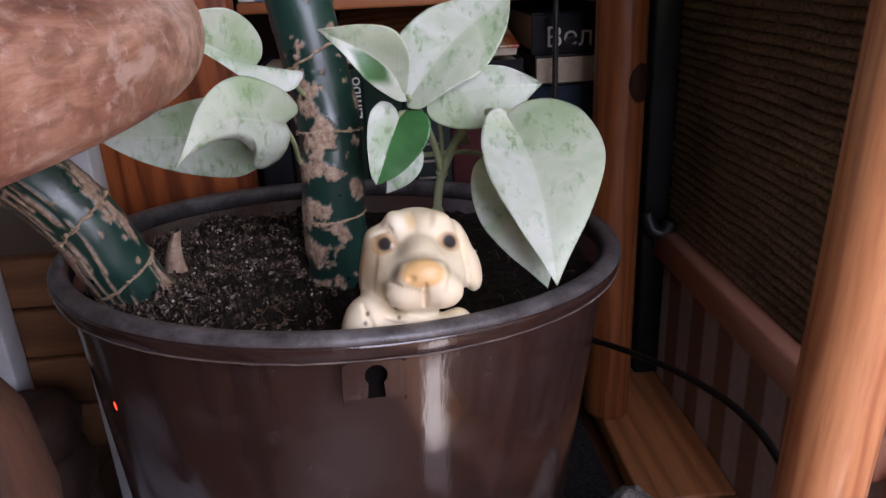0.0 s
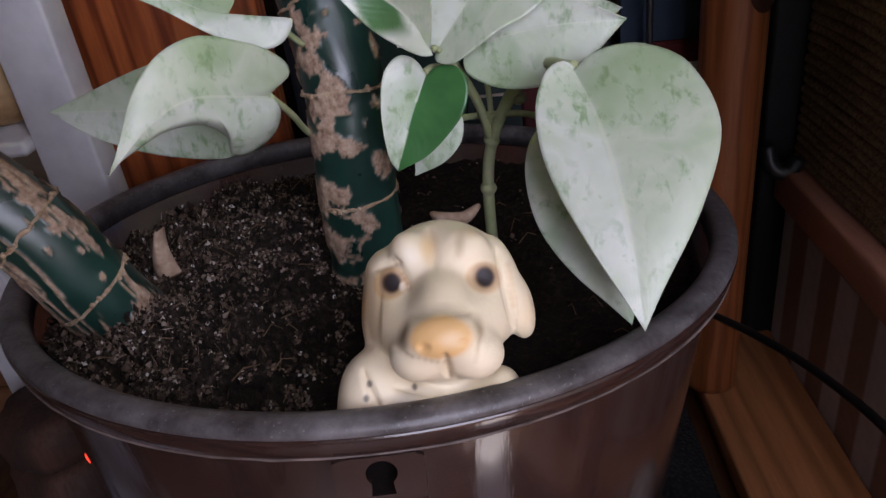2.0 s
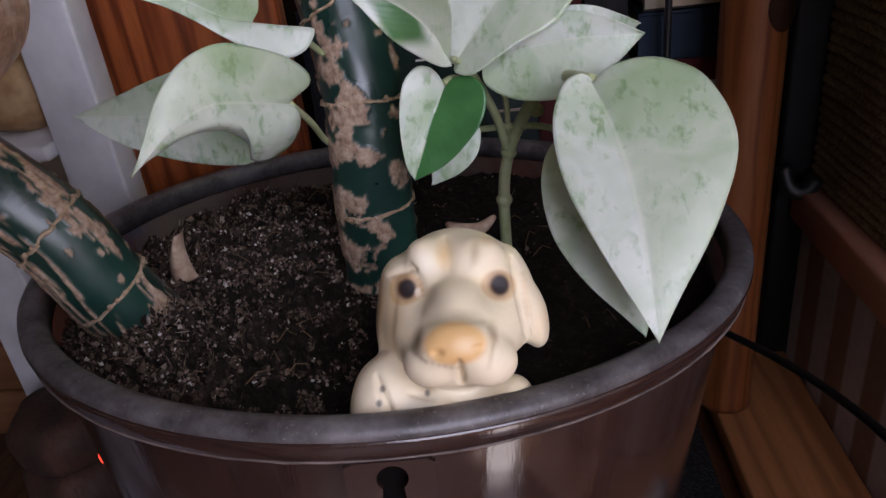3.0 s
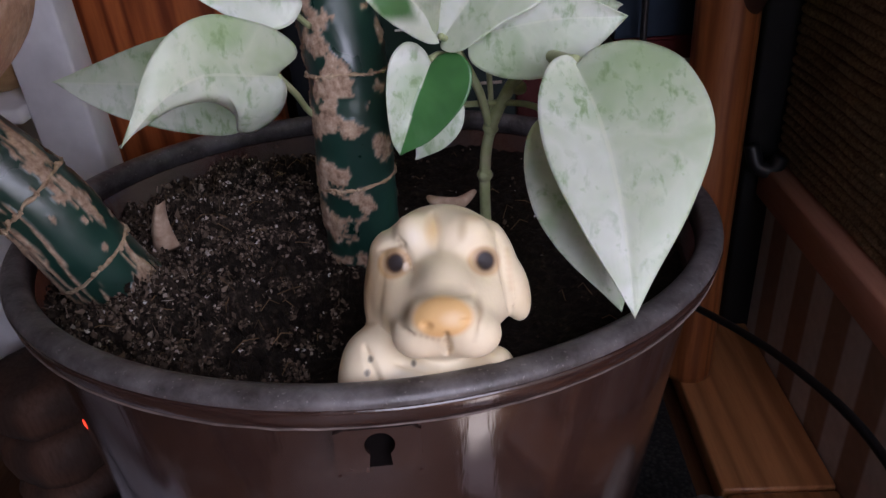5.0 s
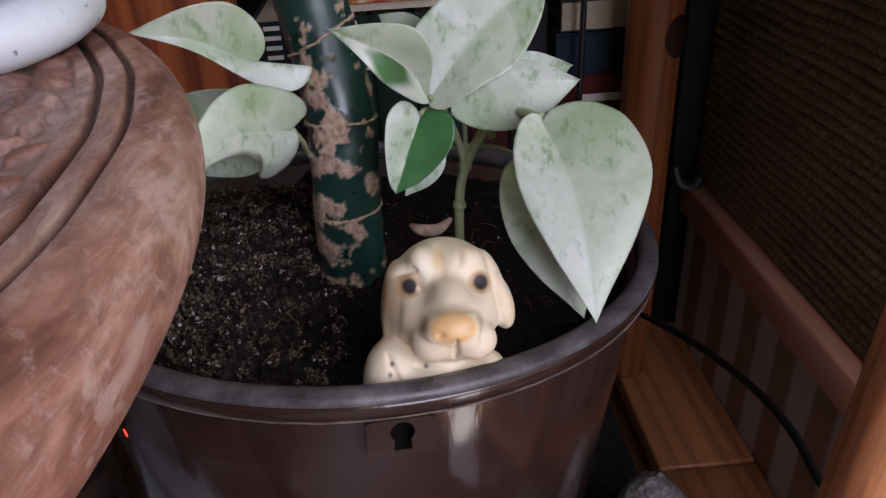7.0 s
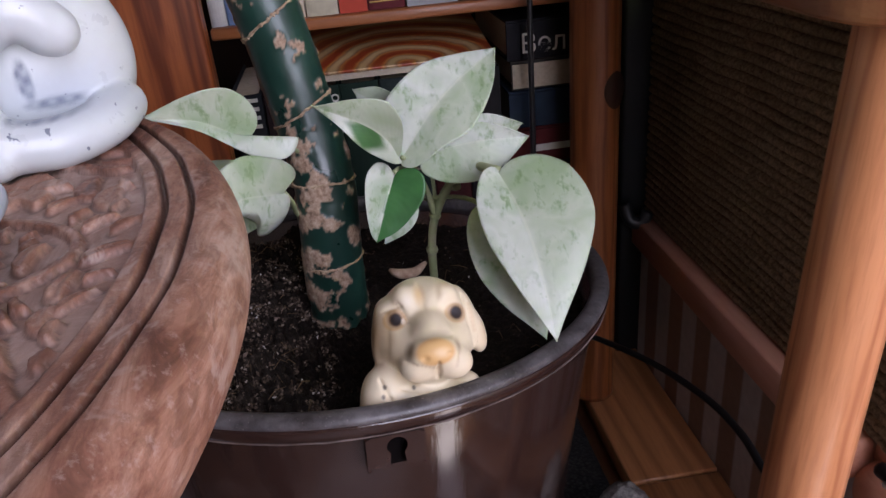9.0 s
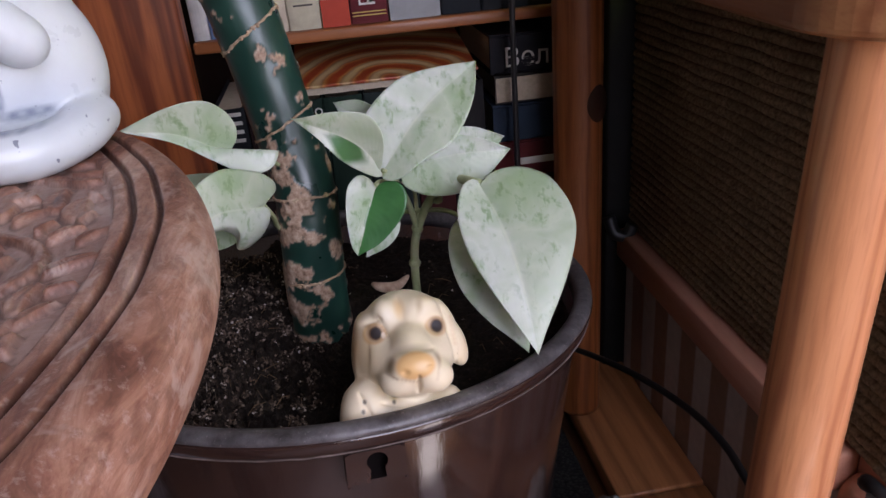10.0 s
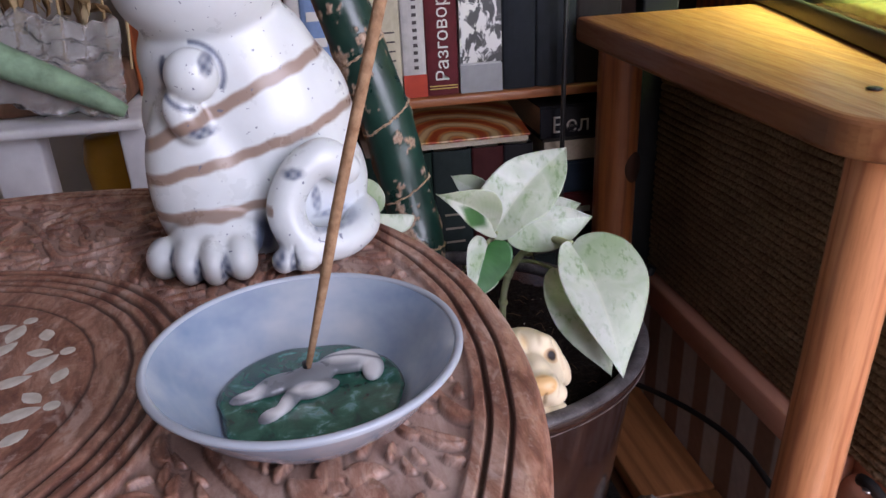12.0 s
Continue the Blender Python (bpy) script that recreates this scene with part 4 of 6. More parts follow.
# ---------------------------------------------------------------- dog figure in the pot
# Painted colours, with shade in the creases and left ear put into them.
def dog_paint_and_shade(p):
    mm = p * 1000
    col = np.tile(np.array([[0.82, 0.715, 0.51]]), (len(p), 1))

    def lay(c, a):
        nonlocal col
        col = col * (1 - a) + np.array([c]) * a

    def stroke(c, a, start, end, wide, z=-2, deep=14):
        for k in range(7):
            t = k / 6
            lay(c, a * near(mm, (start[0] + (end[0] - start[0]) * t, start[1] + (end[1] - start[1]) * t, z), (wide, wide, deep), 0.8))
    lay((0.72, 0.46, 0.18), 0.75 * near(mm, (-2, 11, 0), (3.4, 8, 14), 0.8))
    lay((0.55, 0.42, 0.22), 0.5 * near(mm, (7, 10, 0), (2.2, 5, 14), 0.8))
    lay((0.66, 0.48, 0.23), 0.5 * near(mm, (11, 13.5, -4), (6, 2.5, 14), 0.9))
    lay((0.40, 0.24, 0.10), 0.85 * near(mm, (-22.5, -6, -14), (9, 19, 16), 0.8))
    lay((0.62, 0.42, 0.20), 0.45 * near(mm, (-14, -12, -4), (7, 10, 14), 0.9))
    lay((0.64, 0.44, 0.20), 0.6 * near(mm, (-17, -8, -8), (4, 12, 12), 0.9))
    lay((0.64, 0.47, 0.24), 0.45 * near(mm, (26, -12, -14), (5, 9, 12), 0.9))
    stroke((0.58, 0.38, 0.17), 0.35, (21.0, 3), (22.0, -9), 1.6, -10)
    lay((0.40, 0.33, 0.21), 0.8 * near(mm, (0.5, -8.6, 13), (11.5, 3.6, 9), 0.8))
    lay((0.50, 0.42, 0.28), 0.5 * near(mm, (-5, -4, 8), (6, 6, 12), 0.9))
    lay((0.30, 0.21, 0.11), 0.75 * near(mm, (-10, -14, 12), (3.4, 5.5, 10), 0.8))
    lay((0.40, 0.29, 0.16), 0.6 * near(mm, (11.2, -13, 12), (2.4, 5.0, 10), 0.8))
    stroke((0.50, 0.36, 0.20), 0.3, (11.5, -14), (9.5, -22), 1.3, 8)
    lay((0.76, 0.47, 0.19), 0.95 * near(mm, (0.6, -14.8, 17), (10.2, 7.2, 9), 0.25))
    lay((0.84, 0.66, 0.42), 0.6 * near(mm, (4, -15.5, 19), (5, 3.5, 6), 0.7))
    lay((0.34, 0.14, 0.045), 0.9 * near(mm, (-4.0, -17.3, 20), (2.2, 1.7, 5), 0.6))
    lay((0.45, 0.24, 0.09), 0.7 * near(mm, (7.0, -15.6, 20), (2.2, 1.3, 5), 0.6))
    stroke((0.36, 0.20, 0.08), 0.5, (1.6, -19), (2.2, -27), 1.1, 12)
    stroke((0.40, 0.24, 0.11), 0.35, (-9, -19), (1, -22), 1.1, 10)
    for x, ring in ((-13.6, 0.9), (14, 0.75)):
        lay((0.58, 0.36, 0.15), ring * near(mm, (x - 0.6, -0.2, -4), (6.2, 5.4, 10), 0.25))
        lay((0.78, 0.64, 0.44), 0.6 * near(mm, (x - 0.3, 0, -4), (4.9, 4.5, 10), 0.3))
        lay((0.22, 0.11, 0.045), 0.95 * near(mm, (x - 0.3, 0.2, -3), (4.5, 4.6, 9), 0.45))
        lay((0.014, 0.009, 0.009), near(mm, (x - 0.1, 0.1, -2), (3.2, 3.5, 8), 0.35))
    lay((0.80, 0.70, 0.56), 0.9 * near(mm, (-10.4, -1.2, -2), (1.3, 1.8, 8), 0.5))
    stroke((0.28, 0.15, 0.06), 0.4, (-12.5, 7.0), (-8.6, -2.0), 1.1)
    stroke((0.34, 0.20, 0.08), 0.35, (-18, 3.5), (-12, 5.0), 1.2)
    lay((0.88, 0.80, 0.64), 0.7 * near(mm, (-8, 8, 0), (3.2, 5, 14), 0.7))
    lay((0.66, 0.66, 0.50), 0.55 * near(mm, (8, -38, -4), (24, 9, 20), 0.8))
    lay((0.74, 0.74, 0.66), 0.6 * near(mm, (-10, -36, 0), (8, 6, 16), 0.8))
    for q in ((-22, -29), (-23, -33), (-9, -31), (-24.5, -37)):
        lay((0.05, 0.045, 0.04), 0.8 * near(mm, (q[0], q[1], 0), (1.1, 1.4, 14), 0.5))
    return col


DOG = [lump(c, r, t) for c, r, t in (
    ((0.0005, 0.000, -0.020), (0.0205, 0.0185, 0.0195), (0, 0, 0)),
    ((0.0010, -0.012, -0.002), (0.0130, 0.0105, 0.0150), (0, 0, 0)),
    ((-0.0062, -0.0204, 0.0035), (0.0088, 0.0078, 0.0092), (0, 0, 12)),
    ((0.0085, -0.0204, 0.0035), (0.0094, 0.0080, 0.0092), (0, 0, -12)),
    ((0.0006, -0.0150, 0.0118), (0.0098, 0.0060, 0.0058), (0, 0, 3)),
    ((0.0008, -0.0050, 0.0005), (0.0072, 0.0070, 0.0098), (25, 0, 0)),
    ((-0.0085, 0.0085, -0.0072), (0.0055, 0.0065, 0.0064), (0, 0, 15)),
    ((0.0085, 0.0085, -0.0078), (0.0068, 0.0058, 0.0062), (0, 0, 0)),
    ((-0.0160, 0.0052, -0.0125), (0.0056, 0.0034, 0.0052), (0, 0, 10)),
    ((-0.0160, -0.0065, -0.0150), (0.0062, 0.0145, 0.0110), (0, 0, -6)),
    ((0.0160, -0.0065, -0.0155), (0.0062, 0.0135, 0.0110), (0, 0, 8)),
    ((-0.0136, 0.0000, -0.0082), (0.0044, 0.0042, 0.0044), (0, 0, 0)),
    ((0.014, 0.0003, -0.0085), (0.0044, 0.0042, 0.0044), (0, 0, 0)),
    ((0.0212, -0.0030, -0.0180), (0.0042, 0.0150, 0.0090), (0, 0, 17)),
    ((0.0248, -0.0115, -0.0175), (0.0034, 0.0085, 0.0070), (0, 0, 6)),
    ((-0.0205, -0.0060, -0.0185), (0.0042, 0.0150, 0.0090), (0, 0, -10)),
    ((0.0112, -0.0125, -0.0085), (0.0092, 0.0110, 0.0120), (0, 0, 0)),
    ((-0.0106, -0.0125, -0.0085), (0.0090, 0.0110, 0.0120), (0, 0, 0)),
    ((0.0010, -0.0240, -0.006), (0.0095, 0.0060, 0.0100), (0, 0, 0)),
    ((-0.007, -0.0385, -0.014), (0.0225, 0.0110, 0.0150), (0, 0, 6)),
    ((-0.022, -0.0320, -0.012), (0.0105, 0.0120, 0.0120), (0, 0, -15)),
    ((-0.0265, -0.0400, -0.012), (0.0070, 0.0100, 0.0110), (0, 0, -10)),
    ((0.0165, -0.0345, -0.012), (0.0065, 0.0070, 0.0090), (0, 0, 0)),
)]
DOG_CUTS = [(lump(c, r, t), d) for c, r, t, d in (
    ((0.0016, -0.0235, 0.010), (0.0020, 0.0065, 0.010), (0, 0, 0), 0.0013),
    ((-0.0042, -0.0172, 0.0175), (0.0024, 0.0019, 0.005), (0, 0, 0), 0.0011),
    ((0.0068, -0.0160, 0.0175), (0.0022, 0.0015, 0.005), (0, 0, 0), 0.0008),
    ((-0.0185, -0.008, -0.006), (0.0026, 0.014, 0.010), (0, 0, -6), 0.0004),
    ((0.0198, -0.004, -0.008), (0.0024, 0.014, 0.010), (0, 0, 8), 0.0011),
    ((-0.0015, 0.011, 0), (0.0032, 0.009, 0.014), (0, 0, 6), 0.0007),
    ((0.0060, 0.0105, 0), (0.0028, 0.0060, 0.014), (0, 0, -16), 0.0003),
    ((-0.0105, 0.0030, -0.002), (0.0022, 0.0065, 0.008), (0, 0, 24), 0.0008),
    ((-0.0150, 0.0050, -0.004), (0.0060, 0.0020, 0.008), (0, 0, 12), 0.0006),
    ((0.0008, -0.0086, 0.010), (0.0105, 0.0026, 0.008), (0, 0, 0), 0.0004),
    ((-0.0095, -0.0190, 0.006), (0.0050, 0.0020, 0.009), (0, 0, -28), 0.0007),
    ((0.0112, -0.0180, 0.006), (0.0022, 0.0050, 0.009), (0, 0, -14), 0.0006),
    ((-0.0215, -0.031, 0.0), (0.0022, 0.008, 0.010), (0, 0, 22), 0.0014),
    ((-0.0080, -0.0320, 0.0), (0.0080, 0.0022, 0.010), (0, 0, -12), 0.0010),
)]
dog = sculpt("dog_figurine", DOG, DOG_SKIN, 0.0044, 0.0005, dog_paint_and_shade, DOG_CUTS)
single(dog, "small cream painted dog figurine sitting in the soil", "figurine")
DOG_FACE = Vector((0.04, -0.87, 0.49)).normalized()
side0 = Vector((1, 0.05, 0.0))
side0 = (side0 - DOG_FACE * side0.dot(DOG_FACE)).normalized()
up0 = DOG_FACE.cross(side0)
dog.matrix_basis = Matrix.Translation((0.0415, -0.1275, 0.2900)) @ Matrix((side0, up0, DOG_FACE)).transposed().to_4x4() @ pose(0, 0, 0, 0, 0, -3)

# ---------------------------------------------------------------- carved round table
TABLE = Vector((-0.2197, -0.2658, 0.399))
TABLE_R = 0.2185


def carvings():
    """The raised motifs of the border as (ring, angle, turn, half length, half width, lift): flowers in a scroll, with small leaves filling the ground."""
    rng, out, hearts, placed = random.Random(12), [], [], []
    for k in range(11):
        a0, ring = radians(-92 + 22.5 * k), 0.160 if k % 2 else 0.136
        hearts.append((ring * math.cos(a0), ring * math.sin(a0)))
        for j in range(6):
            t = j * math.pi / 3 + rng.uniform(-0.15, 0.15) + a0
            x, y = hearts[-1][0] + 0.0084 * math.cos(t), hearts[-1][1] + 0.0084 * math.sin(t)
            out.append((x, y, t, 0.0060, 0.0043, rng.uniform(0.8, 1.0)))
        out.append((*hearts[-1], 0.0, 0.0033, 0.0033, 0.75))
    for k in range(330):
        a = radians(-95 + 250 * k / 330)
        ring = 0.148 + 0.030 * math.sin(a * 8 + 0.9)
        x, y = ring * math.cos(a), ring * math.sin(a)
        if min((x - p) ** 2 + (y - q) ** 2 for p, q in hearts) > 0.0165 ** 2:
            out.append((x, y, a + math.pi / 2 - 1.0 * math.cos(a * 8 + 0.9), 0.0034, 0.0015, 0.7))
            placed.append((x, y, 0.0045))
    for _ in range(9000):
        a, ring = radians(rng.uniform(-94, 154)), rng.uniform(0.1065, 0.1875)
        x, y, size = ring * math.cos(a), ring * math.sin(a), rng.choice((0.0036, 0.0052, 0.0070, 0.0088))
        if min((x - p) ** 2 + (y - q) ** 2 for p, q in hearts) < (0.0155 + 0.45 * size) ** 2:
            continue
        if any((x - p) ** 2 + (y - q) ** 2 < (0.62 * (size + w)) ** 2 for p, q, w in placed):
            continue
        placed.append((x, y, size))
        flow = a + math.pi / 2 + 1.1 * math.sin(a * 8 + ring * 90) + rng.uniform(-0.35, 0.35)
        out.append((x, y, flow, size, size * rng.uniform(0.30, 0.42), rng.uniform(0.7, 1.0)))
    return out


def carve(radii, turn):
    """Height of the carved top, the shade painted into grooves and motif edges, and how much dust lies there, ring by
    ring.
    """
    r, a = np.meshgrid(radii, turn, indexing="ij")
    x, y = r * np.cos(a), r * np.sin(a)
    h, c, lift, line = (np.zeros_like(x) for _ in range(4))
    edge = np.clip(np.minimum((r - 0.1025) / 0.0010, (0.1915 - r) / 0.0010), 0, 1)
    for cx, cy, way, ln, wd, high in carvings():
        ring, at0, reach = math.hypot(cx, cy), math.atan2(cy, cx), ln * 1.35
        if at0 < turn[0]:
            at0 += 2 * math.pi
        i0, i1 = np.searchsorted(radii, (ring - reach, ring + reach))
        k0, k1 = np.searchsorted(turn, (at0 - reach / ring, at0 + reach / ring))
        dx, dy = x[i0:i1, k0:k1] - cx, y[i0:i1, k0:k1] - cy
        u, v = (dx * np.cos(way) + dy * np.sin(way)) / ln, (dy * np.cos(way) - dx * np.sin(way)) / wd
        v = v + 0.75 * u * u - 0.30
        q = np.sqrt(u * u + v * v * (1.1 + 0.6 * u))
        rise = high * np.clip((1.05 - q) / 0.20, 0, 1) * (0.84 + 0.16 * np.sqrt(np.clip(1 - q * q, 0, 1)))
        if ln / wd > 1.8 and ln > 0.004:
            rise = rise - 0.16 * np.exp(-(v / 0.22) ** 2) * (np.abs(u) < 0.8)
        lift[i0:i1, k0:k1] = np.maximum(lift[i0:i1, k0:k1], rise)
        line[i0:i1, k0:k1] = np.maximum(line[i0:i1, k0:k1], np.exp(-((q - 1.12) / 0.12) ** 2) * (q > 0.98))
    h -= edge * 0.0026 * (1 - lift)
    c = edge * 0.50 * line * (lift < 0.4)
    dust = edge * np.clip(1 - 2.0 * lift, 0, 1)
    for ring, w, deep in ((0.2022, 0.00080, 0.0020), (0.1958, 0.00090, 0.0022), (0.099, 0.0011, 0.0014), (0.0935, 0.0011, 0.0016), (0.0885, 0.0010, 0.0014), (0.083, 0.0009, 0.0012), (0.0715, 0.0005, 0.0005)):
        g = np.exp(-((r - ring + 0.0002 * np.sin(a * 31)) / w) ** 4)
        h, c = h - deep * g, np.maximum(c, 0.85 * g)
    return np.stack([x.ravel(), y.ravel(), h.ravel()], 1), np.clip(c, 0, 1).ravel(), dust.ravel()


def table_top():
    """The round top as one mesh: finely ringed where it is carved, with a rounded edge."""
    radii = np.concatenate([np.linspace(0.004, 0.0705, 12), np.arange(0.0715, 0.1925, 0.00058), np.arange(0.1925, 0.2046, 0.00030)])
    turn = np.radians(np.concatenate([np.arange(-95, 155, 0.175), np.arange(155, 265, 1.25)]))
    n = len(turn)
    top, c, dust = carve(radii, turn)
    lower = [(0.2046 + 0.0090 * math.sin(t), -0.0125 + 0.0125 * math.cos(t)) for t in (radians(9 * k) for k in range(1, 21))] + [(0.19, -0.028), (0.02, -0.028)]
    rows = len(radii) + len(lower)
    verts = np.concatenate([top] + [np.stack([r * np.cos(turn), r * np.sin(turn), np.full(n, z)], 1) for r, z in lower])
    i, k = np.meshgrid(np.arange(rows - 1), np.arange(n), indexing="ij")
    k2 = (k + 1) % n
    faces = np.stack([i * n + k, (i + 1) * n + k, (i + 1) * n + k2, i * n + k2], -1).reshape(-1, 4).tolist()
    faces += [list(range(n)), list(range((rows - 1) * n, rows * n))[::-1]]
    me = bpy.data.meshes.new("tabletop")
    me.from_pydata(verts.tolist(), [], faces)
    for name, values in (("cut_shade", c), ("dust", dust)):
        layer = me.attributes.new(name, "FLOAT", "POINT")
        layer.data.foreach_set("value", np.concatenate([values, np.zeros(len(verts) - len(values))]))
    me.polygons.foreach_set("use_smooth", [True] * len(faces))
    me.materials.append(CARVED)
    me.update()
    return new("tabletop", me)


table = thing("carved_table", "round brown table with a carved flower border and bone inlay", "table", TABLE)
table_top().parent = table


def inlay(kind, length, width):
    """A thin sliver of bone: leaf or dot shaped, 0.5 mm thick."""
    n = 16
    ring = [(length / 2 * math.cos(t), width / 2 * math.sin(t) * (abs(math.sin(t)) if kind == "leaf" else 1)) for t in (2 * math.pi * k / n for k in range(n))]
    bm = bmesh.new()
    lo, hi = [bm.verts.new((x, y, -0.0004)) for x, y in ring], [bm.verts.new((x, y, 0.0003)) for x, y in ring]
    bm.faces.new(hi)
    for k in range(n):
        bm.faces.new((lo[k], lo[(k + 1) % n], hi[(k + 1) % n], hi[k]))
    me = bpy.data.meshes.new("inlay")
    bm.to_mesh(me)
    bm.free()
    me.materials.append(INLAY)
    return me


LONG, SHORT, DOT, FLOWER = inlay("leaf", 0.0135, 0.0062), inlay("leaf", 0.0095, 0.0052), inlay("dot", 0.005, 0.005), inlay("dot", 0.0105, 0.0068)
for k in range(12):
    base = 2 * math.pi * k / 12 + 0.1
    for r, da, mesh, turn in ((0.0615, 0.02, SHORT, 70), (0.0555, 0.20, LONG, 35), (0.0560, -0.17, SHORT, -40), (0.0465, 0.05, LONG, 15), (0.0390, 0.26, FLOWER, 50), (0.0640, 0.27, DOT, 0)):
        ob = new("inlay", mesh)
        ob.parent = table
        a = base + da
        ob.matrix_basis = pose(r * math.cos(a), r * math.sin(a), -0.0002, 0, 0, math.degrees(a) + turn)
for k in range(4):
    a = radians(20 + 90 * k)
    leg = lathe([(0.016, -0.028), (0.017, -0.05), (0.022, -0.065), (0.013, -0.08), (0.012, -0.10), (0.021, -0.12), (0.024, -0.15), (0.021, -0.18), (0.012, -0.20), (0.014, -0.215), (0.022, -0.23), (0.024, -0.255), (0.016, -0.28), (0.012, -0.32), (0.018, -0.37), (0.016, -0.405), (0.013, -0.419)], 32, (0.125 * math.cos(a), 0.125 * math.sin(a), 0))
    part("leg", leg, DARK_TURNED, table)

# ---------------------------------------------------------------- ceramic cat
CX, CY, CZ = -0.094, -0.152, 0.3985


def cat_paint(p):
    col = np.tile(np.array([[0.66, 0.705, 0.71]]), (len(p), 1))
    x, y, z = p.T

    def lay(c, a):
        nonlocal col
        a = np.asarray(a).reshape(-1, 1)
        col = col * (1 - a) + np.array([c]) * a
    wob = 0.0004 * np.sin(x * 210) + 0.0003 * np.sin(y * 300 + x * 500)
    brown = (0.26, 0.165, 0.115)
    for level, slope, half in ((0.0450, 0.20, 0.0026), (0.0245, 0.04, 0.0023), (0.0655, 0.42, 0.0030)):
        line = level + slope * (x + 0.01) + wob
        on = np.clip(2.2 * (1.15 - np.abs(z - line - 2.5 * np.clip(x, 0, 1) ** 2 * (level == 0.0450)) / half), 0, 1)
        if level == 0.0245:
            on = on * (x < 0.006) * (y < 0.0)
        if level == 0.066:
            on = on * (x > -0.022)
        lay(brown, 0.9 * on)
    blue = (0.035, 0.055, 0.12)
    for c, r in (((-0.0350, -0.046, 0.0065), (0.0014, 0.014, 0.010)), ((-0.0245, -0.056, 0.0065), (0.0009, 0.008, 0.009)), ((-0.0142, -0.056, 0.0065), (0.0009, 0.008, 0.009)), ((0.0120, -0.052, 0.004), (0.0008, 0.008, 0.006)), ((0.004, -0.047, 0.008), (0.006, 0.012, 0.0075)), ((0.016, -0.036, 0.040), (0.006, 0.022, 0.003)), ((0.031, -0.036, 0.0155), (0.012, 0.024, 0.0026)), ((0.0235, -0.036, 0.023), (0.0024, 0.024, 0.008)), ((-0.016, -0.04, 0.058), (0.007, 0.014, 0.003)), ((-0.033, -0.038, 0.086), (0.004, 0.008, 0.002)), ((-0.011, -0.038, 0.084), (0.003, 0.008, 0.005))):
        r = (max(r[0], 0.0026), max(r[1], 0.018), r[2])
        lay(blue, 0.95 * near(p, c, r, 0.35)[:, 0] * (0.75 + 0.25 * np.sin(x * 1500) * np.sin(z * 1300)))
    ball = np.sqrt((x + 0.0175) ** 2 + (z - 0.0795) ** 2)
    lay(blue, 0.85 * np.clip(1.3 - np.abs(ball - 0.0118) / 0.0013, 0, 1) * (y < -0.018) * (np.sin(np.arctan2(z - 0.0795, x + 0.0175) * 2 + 0.6) > -0.55))
    lay(blue, 0.9 * near(p, (0.0005, -0.034, 0.010), (0.0055, 0.022, 0.014), 0.5)[:, 0])
    lay(blue, 0.8 * near(p, (-0.043, -0.030, 0.014), (0.005, 0.012, 0.010), 0.6)[:, 0])
    lay((0.50, 0.56, 0.66), 0.5 * np.clip(0.012 - np.abs(z - 0.02), 0, 0.01)[:] / 0.01 * near(p, (0.035, -0.03, 0.015), (0.03, 0.03, 0.02), 0.8)[:, 0])
    return col


CAT = [lump(c, r, t) for c, r, t in (
    ((0.001, -0.001, 0.024), (0.047, 0.031, 0.040), (0, 0, 0)),
    ((0.000, -0.004, 0.055), (0.0440, 0.028, 0.042), (0, 4, 0)),
    ((-0.005, -0.005, 0.080), (0.0360, 0.025, 0.030), (0, 8, 0)),
    ((-0.012, -0.010, 0.112), (0.033, 0.029, 0.026), (0, 0, 0)),
    ((-0.036, -0.006, 0.136), (0.009, 0.006, 0.014), (0, -18, 0)),
    ((0.004, -0.006, 0.136), (0.009, 0.006, 0.014), (0, 18, 0)),
    ((-0.0175, -0.033, 0.0795), (0.0100, 0.0090, 0.0105), (0, 0, 0)),
    ((-0.0225, -0.0335, 0.064), (0.0070, 0.0065, 0.0110), (0, -25, 0)),
    ((-0.020, -0.020, 0.034), (0.024, 0.016, 0.042), (0, 0, 0)),
    ((-0.040, -0.036, 0.0075), (0.0075, 0.0100, 0.0085), (0, 0, 0)),
    ((-0.0290, -0.045, 0.0085), (0.0066, 0.0115, 0.0092), (0, 0, 0)),
    ((-0.0190, -0.048, 0.0088), (0.0062, 0.0120, 0.0096), (0, 0, 0)),
    ((-0.0090, -0.046, 0.0085), (0.0066, 0.0115, 0.0092), (0, 0, 0)),
    ((-0.0190, -0.034, 0.0120), (0.0190, 0.0130, 0.0130), (0, 0, 0)),
    ((0.0075, -0.047, 0.0048), (0.0048, 0.0065, 0.0050), (0, 0, 0)),
    ((0.0165, -0.047, 0.0048), (0.0065, 0.0065, 0.0052), (0, 0, 0)),
)]
TAIL = [(0.036, -0.030, 0.036), (0.028, -0.034, 0.0435), (0.017, -0.037, 0.0375), (0.0105, -0.040, 0.0235), (0.0165, -0.042, 0.0095), (0.031, -0.038, 0.0065), (0.0415, -0.026, 0.0080), (0.0435, -0.010, 0.0095)]
CAT += [lump(q, (0.0072, 0.0072, 0.0068)) for q in spline(TAIL, 4)]
CAT_CUTS = [(lump((x, -0.056, 0.007), (0.0009, 0.010, 0.007)), 0.0016) for x in (-0.0245, -0.0142, 0.012)]
cat = sculpt("cat_figurine", CAT, CAT_SKIN, 0.0030, 0.0009, cat_paint, CAT_CUTS)
cat.location = (CX, CY, CZ)
single(cat, "white glazed ceramic cat with brown stripes on the table", "figurine")

